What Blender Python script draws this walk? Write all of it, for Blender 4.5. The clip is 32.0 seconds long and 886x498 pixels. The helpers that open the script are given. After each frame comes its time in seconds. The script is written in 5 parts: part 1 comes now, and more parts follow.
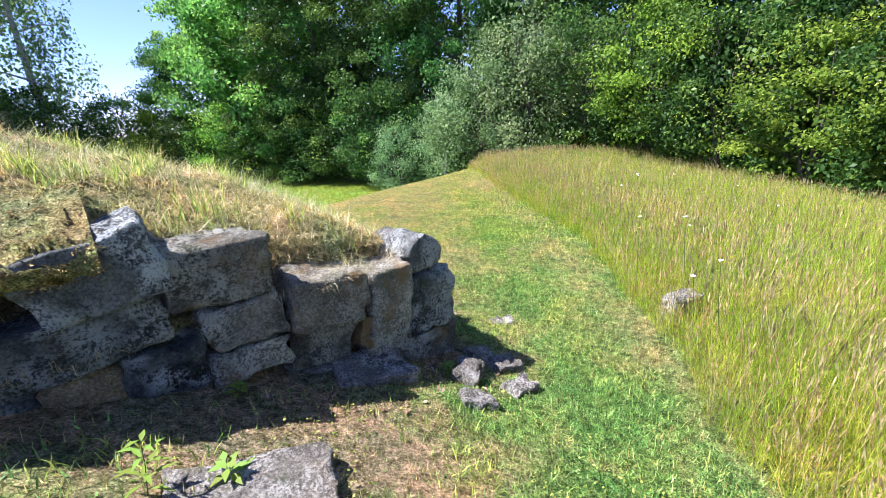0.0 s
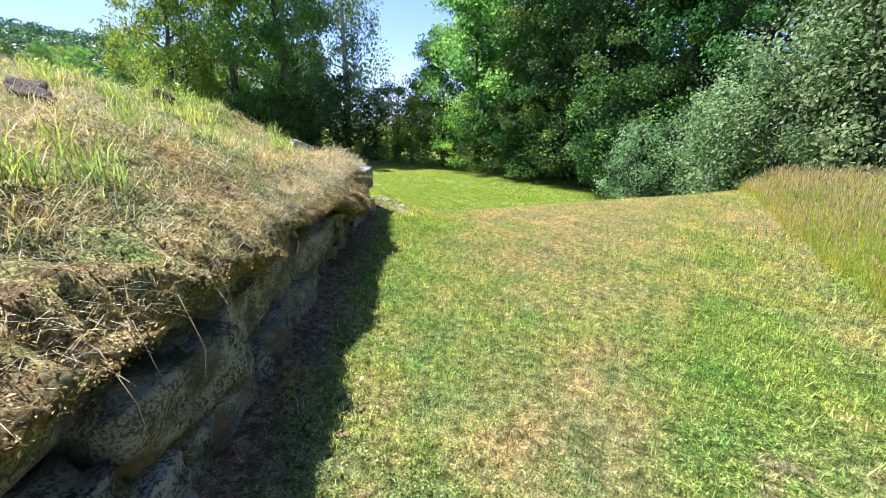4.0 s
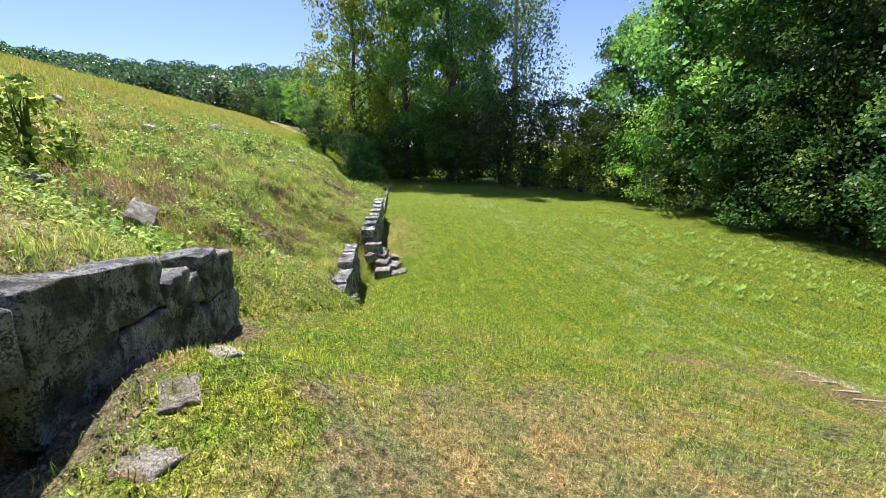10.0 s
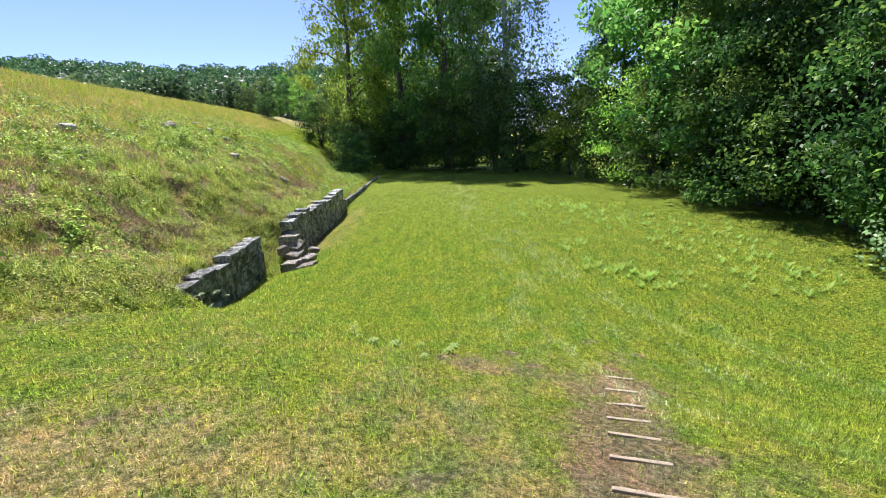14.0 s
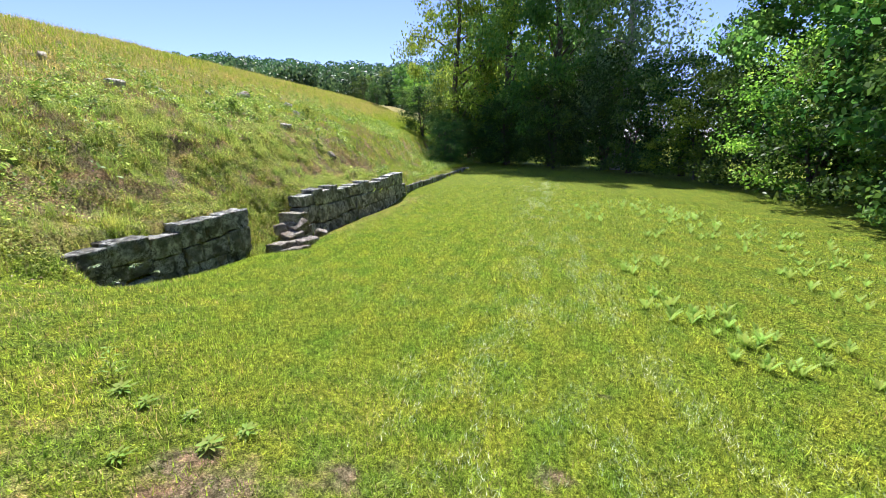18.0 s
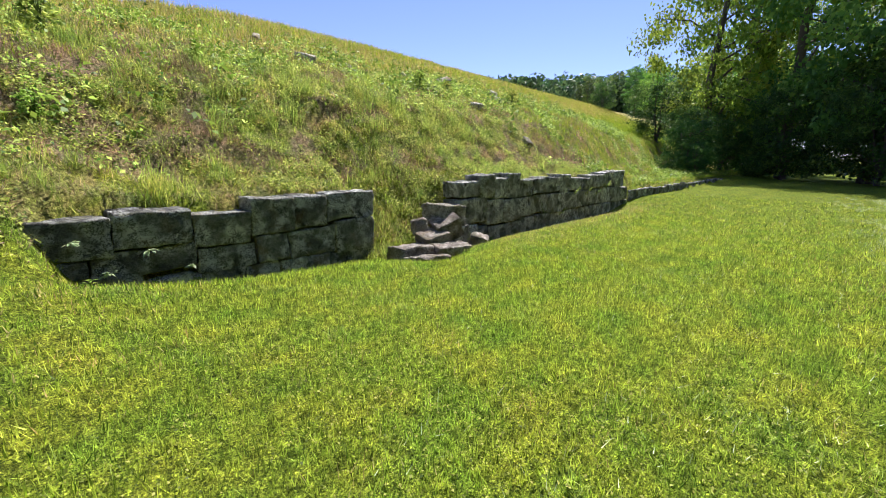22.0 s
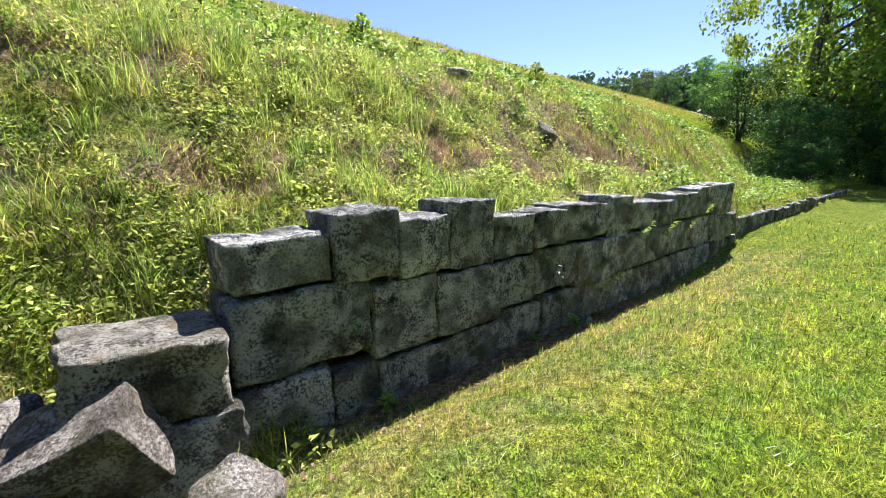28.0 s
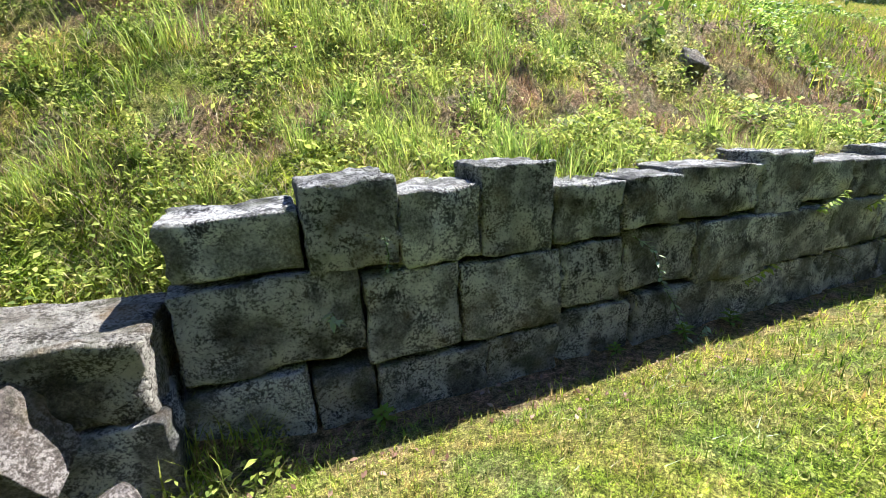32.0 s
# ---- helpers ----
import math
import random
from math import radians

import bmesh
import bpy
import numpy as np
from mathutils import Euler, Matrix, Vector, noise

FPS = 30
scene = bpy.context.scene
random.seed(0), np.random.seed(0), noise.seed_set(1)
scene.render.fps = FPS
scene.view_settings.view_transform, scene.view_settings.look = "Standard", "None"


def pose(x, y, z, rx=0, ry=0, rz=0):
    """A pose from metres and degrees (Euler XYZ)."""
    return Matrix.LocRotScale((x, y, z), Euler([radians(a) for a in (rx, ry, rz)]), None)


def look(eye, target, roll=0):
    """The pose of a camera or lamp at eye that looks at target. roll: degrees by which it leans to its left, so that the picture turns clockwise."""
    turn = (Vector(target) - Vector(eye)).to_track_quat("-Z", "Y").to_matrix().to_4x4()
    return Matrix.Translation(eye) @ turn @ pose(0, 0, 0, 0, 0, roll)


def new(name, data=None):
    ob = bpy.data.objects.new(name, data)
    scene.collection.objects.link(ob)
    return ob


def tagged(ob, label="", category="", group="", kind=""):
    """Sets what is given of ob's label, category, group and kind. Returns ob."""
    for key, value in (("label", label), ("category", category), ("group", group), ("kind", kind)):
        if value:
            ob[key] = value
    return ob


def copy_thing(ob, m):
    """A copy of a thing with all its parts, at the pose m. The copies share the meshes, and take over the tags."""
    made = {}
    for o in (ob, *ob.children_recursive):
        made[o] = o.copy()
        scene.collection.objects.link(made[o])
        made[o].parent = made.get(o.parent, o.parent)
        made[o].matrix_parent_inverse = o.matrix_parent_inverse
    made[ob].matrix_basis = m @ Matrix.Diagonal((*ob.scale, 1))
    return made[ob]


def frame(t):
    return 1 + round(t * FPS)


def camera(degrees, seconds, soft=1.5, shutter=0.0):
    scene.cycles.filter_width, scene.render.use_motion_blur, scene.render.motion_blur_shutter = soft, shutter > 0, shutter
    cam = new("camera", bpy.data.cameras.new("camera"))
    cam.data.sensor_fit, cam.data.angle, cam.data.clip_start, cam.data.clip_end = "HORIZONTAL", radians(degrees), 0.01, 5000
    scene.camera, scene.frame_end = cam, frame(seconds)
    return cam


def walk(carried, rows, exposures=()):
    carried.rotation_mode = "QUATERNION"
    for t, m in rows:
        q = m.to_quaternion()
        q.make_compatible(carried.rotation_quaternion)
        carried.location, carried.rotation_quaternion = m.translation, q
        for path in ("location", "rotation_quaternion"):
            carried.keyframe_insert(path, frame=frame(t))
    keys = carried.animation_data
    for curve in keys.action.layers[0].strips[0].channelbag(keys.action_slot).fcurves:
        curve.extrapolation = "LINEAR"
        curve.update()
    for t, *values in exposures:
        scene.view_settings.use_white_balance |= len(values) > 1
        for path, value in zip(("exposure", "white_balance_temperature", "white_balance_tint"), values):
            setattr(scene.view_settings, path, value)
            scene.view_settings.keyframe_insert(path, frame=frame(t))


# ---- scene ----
cam = camera(92.6, 32.0, 0.7)
PATH = [
    (0, (0.0, -0.003, 4.396), (-0.045, 1.901, 3.784), -4.3),
    (0.5, (0.252, 0.484, 4.219), (0.201, 2.386, 3.601), -4.1),
    (1, (0.451, 0.892, 4.08), (0.266, 2.784, 3.458), -5.0),
    (1.5, (0.65, 1.355, 3.963), (0.413, 3.242, 3.347), -4.3),
    (2, (0.846, 1.88, 3.848), (0.564, 3.767, 3.247), -2.4),
    (2.5, (0.851, 2.442, 3.8), (0.443, 4.301, 3.186), -0.4),
    (3, (0.869, 3.057, 3.792), (0.25, 4.863, 3.196), -1.2),
    (3.5, (0.744, 3.574, 3.804), (-0.062, 5.304, 3.207), -0.8),
    (4, (0.523, 4.168, 3.816), (-0.539, 5.766, 3.251), -0.3),
    (4.5, (0.225, 4.853, 3.816), (-1.082, 6.275, 3.296), 1.2),
    (6.5, (-1.026, 7.374, 3.683), (-2.562, 8.563, 3.205), 0.7),
    (7, (-1.459, 7.903, 3.683), (-3.006, 9.08, 3.212), 1.2),
    (7.5, (-1.794, 8.44, 3.7), (-3.341, 9.617, 3.227), 1.1),
    (8, (-2.166, 8.977, 3.682), (-3.713, 10.152, 3.203), 0.7),
    (8.5, (-2.439, 9.45, 3.738), (-3.993, 10.61, 3.249), -0.5),
    (9, (-2.597, 9.976, 3.757), (-4.321, 10.876, 3.291), -0.6),
    (9.5, (-2.777, 10.604, 3.737), (-4.502, 11.512, 3.289), -0.7),
    (10, (-2.69, 11.18, 3.73), (-4.346, 12.197, 3.257), -0.7),
    (10.5, (-2.608, 11.683, 3.708), (-4.155, 12.858, 3.232), -0.3),
    (11, (-2.487, 12.132, 3.711), (-4.034, 13.311, 3.245), -0.5),
    (11.5, (-2.279, 12.585, 3.706), (-3.824, 13.766, 3.24), -0.6),
    (12, (-2.031, 13.102, 3.666), (-3.59, 14.26, 3.188), -4.0),
    (12.5, (-1.754, 13.567, 3.65), (-3.331, 14.678, 3.122), -7.9),
    (13, (-1.642, 14.023, 3.619), (-3.231, 15.112, 3.084), -7.4),
    (13.5, (-1.483, 14.432, 3.49), (-3.163, 15.381, 2.966), -6.8),
    (14, (-1.532, 14.923, 3.357), (-3.258, 15.793, 2.845), -3.5),
    (14.5, (-1.589, 15.453, 3.261), (-3.429, 16.041, 2.744), -3.8),
    (16.5, (-2.548, 17.246, 2.948), (-4.442, 17.622, 2.428), 0.3),
    (17, (-2.871, 17.665, 2.771), (-4.776, 18.047, 2.294), 0.3),
    (17.5, (-3.23, 18.097, 2.592), (-5.134, 18.481, 2.112), -0.0),
    (18, (-3.653, 18.424, 2.408), (-5.554, 18.803, 1.915), -0.5),
    (18.5, (-4.119, 18.744, 2.153), (-6.021, 19.113, 1.659), -0.6),
    (19, (-4.702, 18.967, 1.87), (-6.608, 19.319, 1.379), -0.7),
    (19.5, (-5.319, 19.245, 1.686), (-7.24, 19.505, 1.191), -0.9),
    (20, (-5.917, 19.281, 1.59), (-7.857, 19.286, 1.106), 1.1),
    (20.5, (-6.516, 19.31, 1.526), (-8.458, 19.23, 1.052), 0.9),
    (21, (-7.075, 19.27, 1.467), (-9.012, 19.095, 1.001), 1.3),
    (21.5, (-7.691, 19.173, 1.403), (-9.613, 18.854, 0.952), 2.0),
    (22, (-8.425, 18.934, 1.346), (-10.296, 18.366, 0.927), 0.5),
    (22.5, (-9.022, 18.687, 1.369), (-10.828, 17.928, 0.966), -0.4),
    (23, (-9.596, 18.566, 1.354), (-11.33, 17.629, 1.012), 0.5),
    (23.5, (-10.139, 18.439, 1.31), (-11.874, 17.503, 0.972), 0.4),
    (24, (-10.704, 18.419, 1.315), (-12.44, 17.484, 0.98), 0.2),
    (24.5, (-11.334, 18.357, 1.265), (-13.077, 17.437, 0.928), 0.8),
    (25, (-11.908, 18.328, 1.27), (-13.706, 17.525, 0.925), 1.7),
    (25.5, (-12.488, 18.401, 1.298), (-14.292, 17.611, 0.951), 1.9),
    (26, (-13.015, 18.378, 1.27), (-14.85, 17.666, 0.918), 2.6),
    (26.5, (-13.546, 18.417, 1.261), (-15.388, 17.719, 0.911), 2.7),
    (28.5, (-15.354, 18.898, 1.322), (-17.136, 18.077, 0.931), -1.4),
    (29, (-15.792, 18.974, 1.351), (-17.514, 18.045, 0.937), -1.8),
    (29.5, (-16.034, 19.061, 1.339), (-17.606, 17.913, 0.882), -2.4),
    (30, (-16.063, 19.069, 1.369), (-17.632, 17.92, 0.901), -2.2),
    (30.5, (-16.066, 19.05, 1.385), (-17.636, 17.899, 0.922), -1.9),
    (31, (-16.058, 19.035, 1.366), (-17.624, 17.879, 0.908), -1.7),
    (31.5, (-16.041, 19.023, 1.326), (-17.54, 17.787, 0.853), -1.6),
    (32, (-16.033, 19.015, 1.289), (-17.43, 17.71, 0.704), -2.1),
]
EXPOSURES = [(0, 1.56, 5600, 19), (2, 1.64, 5600, 19), (3.5, 1.58, 5650, 20), (7, 1.28, 5850, 20), (10, 1.14, 5950, 20), (13, 1.15, 5950, 18), (19, 1.25, 6000, 17), (23, 0.97, 6250, 19), (24, 0.92, 6300, 20), (26, 1.18, 6200, 20), (29, 1.52, 5850, 18), (32, 1.58, 5800, 18)]
walk(cam, [(t, look(eye, target, roll)) for t, eye, target, roll in PATH], EXPOSURES)

# ---- world, sun and exposure ----
SUN_TO = Vector((-1.0, 0.06, 0.0)).normalized()
SUN_ELEV = radians(55.5)
world = bpy.data.worlds.new("sky")
scene.world = world
world.use_nodes = True
wn = world.node_tree.nodes
sky = wn.new("ShaderNodeTexSky")
sky.sky_type = "NISHITA"
sky.sun_disc = False
sky.sun_elevation = SUN_ELEV
sky.sun_rotation = math.atan2(SUN_TO.x, SUN_TO.y)
sky.altitude = 500.0
sky.air_density = 1.0
sky.dust_density = 0.1
sky.ozone_density = 3.0
wn["Background"].inputs["Strength"].default_value = 0.088
haze = wn.new("ShaderNodeMix")
haze.data_type, haze.blend_type = "RGBA", "MULTIPLY"
haze.inputs[0].default_value = 1.0
haze.inputs[7].default_value = (0.82, 0.77, 1.0, 1)
world.node_tree.links.new(sky.outputs["Color"], haze.inputs[6])
world.node_tree.links.new(haze.outputs[2], wn["Background"].inputs["Color"])
sun = new("sun", bpy.data.lights.new("sun", "SUN"))
sun.data.energy = 5.0
sun.data.angle = radians(0.55)
sun.data.color = (1.0, 0.95, 0.86)
sun.matrix_world = look((SUN_TO * math.cos(SUN_ELEV) + Vector((0, 0, math.sin(SUN_ELEV)))) * 60, (0, 0, 0))


# ---- materials ----
def material(name):
    m = bpy.data.materials.new(name)
    m.use_nodes = True
    n = m.node_tree.nodes
    return m, n, m.node_tree.links, n["Principled BSDF"]


def ramp(n, stops):
    r = n.new("ShaderNodeValToRGB")
    e = r.color_ramp.elements
    while len(e) < len(stops):
        e.new(0.5)
    for el, (p, c) in zip(e, stops):
        el.position, el.color = p, (*c, 1)
    return r


def mixrgb(n, l, fac, a, b, mode="MIX"):
    m = n.new("ShaderNodeMix")
    m.data_type, m.blend_type = "RGBA", mode
    for sock, v in ((m.inputs[0], fac), (m.inputs[6], a), (m.inputs[7], b)):
        if isinstance(v, bpy.types.NodeSocket):
            l.new(v, sock)
        elif isinstance(v, tuple):
            sock.default_value = (*v, 1)
        else:
            sock.default_value = v
    return m.outputs[2]


def noise_tex(n, l, scale, detail=4.0, vec=None, rough=0.6):
    t = n.new("ShaderNodeTexNoise")
    t.inputs["Scale"].default_value, t.inputs["Detail"].default_value = scale, detail
    t.inputs["Roughness"].default_value = rough
    if vec is not None:
        l.new(vec, t.inputs["Vector"])
    return t.outputs["Fac"]


def attr(n, name):
    a = n.new("ShaderNodeAttribute")
    a.attribute_name = name
    return a.outputs["Fac"]


def maths(n, l, op, a, b=0.0, clamp=False):
    m = n.new("ShaderNodeMath")
    m.operation, m.use_clamp = op, clamp
    for sock, v in ((m.inputs[0], a), (m.inputs[1], b)):
        if isinstance(v, bpy.types.NodeSocket):
            l.new(v, sock)
        else:
            sock.default_value = v
    return m.outputs[0]


def bump(n, l, height, strength, distance, bsdf):
    b = n.new("ShaderNodeBump")
    b.inputs["Strength"].default_value, b.inputs["Distance"].default_value = strength, distance
    l.new(height, b.inputs["Height"])
    l.new(b.outputs["Normal"], bsdf.inputs["Normal"])


def clumps_of(n, l, pos):
    """Tone that changes from tuft to tuft, from patch to patch and along the mower's rows."""
    a = ramp(n, [(0.36, (0.44, 0.45, 0.38)), (0.5, (0.95, 0.96, 0.9)), (0.64, (1.55, 1.46, 1.5))])
    l.new(noise_tex(n, l, 17.0, 3.0, pos, 0.7), a.inputs[0])
    b = ramp(n, [(0.35, (0.74, 0.90, 0.82)), (0.65, (1.20, 1.08, 1.0))])
    l.new(noise_tex(n, l, 2.2, 3.0, pos), b.inputs[0])
    c = mixrgb(n, l, 1.0, a.outputs[0], b.outputs[0], "MULTIPLY")
    row = n.new("ShaderNodeMapping")
    row.vector_type = "TEXTURE"
    row.inputs["Rotation"].default_value = (0, 0, radians(152))
    row.inputs["Scale"].default_value = (2.6, 0.22, 1.0)
    l.new(pos, row.inputs["Vector"])
    r = ramp(n, [(0.36, (0.72, 0.80, 0.75)), (0.64, (1.24, 1.16, 1.25))])
    l.new(noise_tex(n, l, 1.0, 4.0, row.outputs[0], 0.65), r.inputs[0])
    return mixrgb(n, l, 0.5, c, r.outputs[0], "MULTIPLY")


def cooler(n, l, pos, fresh):
    """Fresh grass is a bluer, duller green on the upper terrace at the start of the walk."""
    sep = n.new("ShaderNodeSeparateXYZ")
    l.new(pos, sep.inputs[0])
    far = n.new("ShaderNodeMapRange")
    far.inputs["From Min"].default_value, far.inputs["From Max"].default_value = 10.5, 4.5
    l.new(sep.outputs["Y"], far.inputs["Value"])
    return mixrgb(n, l, far.outputs[0], fresh, mixrgb(n, l, 1.0, fresh, (0.72, 0.90, 2.1), "MULTIPLY"))


def ground_material():
    m, n, l, p = material("turf_and_soil")
    pos = n.new("ShaderNodeNewGeometry").outputs["Position"]
    fr = ramp(n, [(0.40, (0, 0, 0)), (0.60, (1, 1, 1))])
    l.new(noise_tex(n, l, 75.0, 5.0, pos, 0.8), fr.inputs[0])
    fine = fr.outputs[0]
    mid = noise_tex(n, l, 4.5, 5.0, pos)
    clump = clumps_of(n, l, pos)
    green = mixrgb(n, l, fine, (0.045, 0.075, 0.010), (0.57, 0.70, 0.065))
    green = cooler(n, l, pos, green)
    straw = mixrgb(n, l, fine, (0.18, 0.145, 0.05), (0.76, 0.645, 0.30))
    soil = mixrgb(n, l, fine, (0.18, 0.12, 0.065), (0.62, 0.46, 0.29))
    d = maths(n, l, "ADD", attr(n, "dry"), maths(n, l, "MULTIPLY", maths(n, l, "SUBTRACT", mid, 0.5), 1.1))
    dr = ramp(n, [(0.25, (0, 0, 0)), (0.75, (1, 1, 1))])
    l.new(d, dr.inputs[0])
    c = mixrgb(n, l, dr.outputs[0], green, straw)
    s = maths(n, l, "ADD", attr(n, "soil"), maths(n, l, "MULTIPLY", maths(n, l, "SUBTRACT", mid, 0.5), 0.9))
    sr = ramp(n, [(0.35, (0, 0, 0)), (0.7, (1, 1, 1))])
    l.new(s, sr.inputs[0])
    c = mixrgb(n, l, sr.outputs[0], c, soil)
    c = mixrgb(n, l, 1.0, c, clump, "MULTIPLY")
    l.new(c, p.inputs["Base Color"])
    p.inputs["Roughness"].default_value = 0.95
    p.inputs["Specular IOR Level"].default_value = 0.1
    bump(n, l, fine, 0.9, 0.05, p)
    return m


def blade_material(name, fresh_a, fresh_b, dry_a, dry_b, through_light=0.42, bias=0.0, cool=False):
    """Leaves of grass: each one fresh or dry by its place and by chance; light shines through."""
    m, n, l, p = material(name)
    rnd = n.new("ShaderNodeNewGeometry").outputs["Random Per Island"]
    fresh = mixrgb(n, l, rnd, fresh_a, fresh_b)
    if cool:
        fresh = cooler(n, l, n.new("ShaderNodeNewGeometry").outputs["Position"], fresh)
    r2 = maths(n, l, "FRACT", maths(n, l, "MULTIPLY", rnd, 17.31))
    dry = mixrgb(n, l, r2, dry_a, dry_b)
    r3 = maths(n, l, "FRACT", maths(n, l, "MULTIPLY", rnd, 41.7))
    d = maths(n, l, "GREATER_THAN", maths(n, l, "ADD", attr(n, "dry"), bias), r3)
    c = mixrgb(n, l, d, fresh, dry)
    c = mixrgb(n, l, 1.0, c, clumps_of(n, l, n.new("ShaderNodeNewGeometry").outputs["Position"]), "MULTIPLY")
    l.new(c, p.inputs["Base Color"])
    p.inputs["Roughness"].default_value = 0.55
    p.inputs["Specular IOR Level"].default_value = 0.25
    tr = n.new("ShaderNodeBsdfTranslucent")
    l.new(c, tr.inputs["Color"])
    mx = n.new("ShaderNodeMixShader")
    mx.inputs[0].default_value = through_light
    l.new(p.outputs[0], mx.inputs[1])
    l.new(tr.outputs[0], mx.inputs[2])
    l.new(mx.outputs[0], n["Material Output"].inputs["Surface"])
    return m


def leaf_material(name, a, b, c, through_light=0.4, rough=0.45, tone=0.0):
    m, n, l, p = material(name)
    rnd = n.new("ShaderNodeNewGeometry").outputs["Random Per Island"]
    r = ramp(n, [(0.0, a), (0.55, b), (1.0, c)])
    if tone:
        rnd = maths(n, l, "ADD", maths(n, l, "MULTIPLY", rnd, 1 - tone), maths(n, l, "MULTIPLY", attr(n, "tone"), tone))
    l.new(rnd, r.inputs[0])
    tint = n.new("ShaderNodeHueSaturation")
    oi = n.new("ShaderNodeObjectInfo").outputs["Random"]
    l.new(maths(n, l, "ADD", maths(n, l, "MULTIPLY", oi, 0.05), 0.475), tint.inputs["Hue"])
    l.new(maths(n, l, "ADD", maths(n, l, "MULTIPLY", oi, 0.4), 0.8), tint.inputs["Value"])
    l.new(r.outputs[0], tint.inputs["Color"])
    l.new(tint.outputs[0], p.inputs["Base Color"])
    p.inputs["Roughness"].default_value = rough
    p.inputs["Specular IOR Level"].default_value = 0.22
    tr = n.new("ShaderNodeBsdfTranslucent")
    l.new(tint.outputs[0], tr.inputs["Color"])
    mx = n.new("ShaderNodeMixShader")
    mx.inputs[0].default_value = through_light
    l.new(p.outputs[0], mx.inputs[1])
    l.new(tr.outputs[0], mx.inputs[2])
    l.new(mx.outputs[0], n["Material Output"].inputs["Surface"])
    return m


def stone_material(name, dark, light, lichen, lichen_amount, ochre=0.0):
    """Weathered sandstone: pitted, stained dark, with pale lichen, each block a little different."""
    m, n, l, p = material(name)
    tc = n.new("ShaderNodeTexCoord").outputs["Object"]
    oi = n.new("ShaderNodeObjectInfo").outputs["Random"]
    off = n.new("ShaderNodeVectorMath")
    off.operation = "ADD"
    l.new(tc, off.inputs[0])
    cmb = n.new("ShaderNodeCombineXYZ")
    for k, s in enumerate((13.0, 29.0, 47.0)):
        l.new(maths(n, l, "MULTIPLY", oi, s), cmb.inputs[k])
    l.new(cmb.outputs[0], off.inputs[1])
    v = off.outputs[0]
    big = noise_tex(n, l, 2.4, 4.0, v)
    mid = noise_tex(n, l, 8.0, 8.0, v, 0.78)
    fine = noise_tex(n, l, 60.0, 6.0, v, 0.8)
    br = ramp(n, [(0.38, (0, 0, 0)), (0.62, (1, 1, 1))])
    l.new(maths(n, l, "ADD", maths(n, l, "MULTIPLY", big, 0.5), maths(n, l, "MULTIPLY", mid, 0.5)), br.inputs[0])
    base = mixrgb(n, l, br.outputs[0], dark, light)
    gr = ramp(n, [(0.36, (0.32, 0.32, 0.32)), (0.5, (0.9, 0.9, 0.9)), (0.64, (1.7, 1.7, 1.65))])
    l.new(fine, gr.inputs[0])
    base = mixrgb(n, l, 0.85, base, gr.outputs[0], "MULTIPLY")
    lr = ramp(n, [(0.60 - lichen_amount, (0, 0, 0)), (0.64 - lichen_amount, (1, 1, 1))])
    l.new(maths(n, l, "ADD", maths(n, l, "MULTIPLY", mid, 0.45), maths(n, l, "MULTIPLY", fine, 0.55)), lr.inputs[0])
    patch = ramp(n, [(0.42, (0, 0, 0)), (0.54, (1, 1, 1))])
    l.new(noise_tex(n, l, 3.1, 2.0, v), patch.inputs[0])
    base = mixrgb(n, l, maths(n, l, "MULTIPLY", maths(n, l, "MULTIPLY", lr.outputs[0], patch.outputs[0]), 0.85), base, lichen)
    mr = ramp(n, [(0.56, (0, 0, 0)), (0.64, (1, 1, 1))])
    l.new(noise_tex(n, l, 4.3, 5.0, v), mr.inputs[0])
    base = mixrgb(n, l, maths(n, l, "MULTIPLY", mr.outputs[0], 0.35), base, (0.10, 0.12, 0.035))
    if ochre:
        orr = ramp(n, [(0.55, (0, 0, 0)), (0.66, (1, 1, 1))])
        l.new(noise_tex(n, l, 3.4, 3.0, v), orr.inputs[0])
        base = mixrgb(n, l, maths(n, l, "MULTIPLY", orr.outputs[0], ochre), base, (0.34, 0.21, 0.075))
    tint = n.new("ShaderNodeHueSaturation")
    l.new(maths(n, l, "ADD", maths(n, l, "MULTIPLY", oi, 0.6), 0.8), tint.inputs["Value"])
    l.new(base, tint.inputs["Color"])
    l.new(tint.outputs[0], p.inputs["Base Color"])
    p.inputs["Roughness"].default_value = 0.92
    p.inputs["Specular IOR Level"].default_value = 0.2
    vor = n.new("ShaderNodeTexVoronoi")
    vor.inputs["Scale"].default_value = 34.0
    l.new(v, vor.inputs["Vector"])
    pit = ramp(n, [(0.05, (0, 0, 0)), (0.42, (1, 1, 1))])
    l.new(vor.outputs["Distance"], pit.inputs[0])
    hgt = maths(n, l, "ADD", maths(n, l, "MULTIPLY", pit.outputs[0], 0.35), maths(n, l, "ADD", fine, maths(n, l, "MULTIPLY", mid, 1.2)))
    bump(n, l, hgt, 1.0, 0.06, p)
    return m


def plain_material(name, a, b, scale=12.0, rough=0.85):
    m, n, l, p = material(name)
    tc = n.new("ShaderNodeTexCoord").outputs["Object"]
    f = noise_tex(n, l, scale, 6.0, tc, 0.7)
    l.new(mixrgb(n, l, f, a, b), p.inputs["Base Color"])
    p.inputs["Roughness"].default_value = rough
    p.inputs["Specular IOR Level"].default_value = 0.2
    bump(n, l, f, 0.6, 0.03, p)
    return m


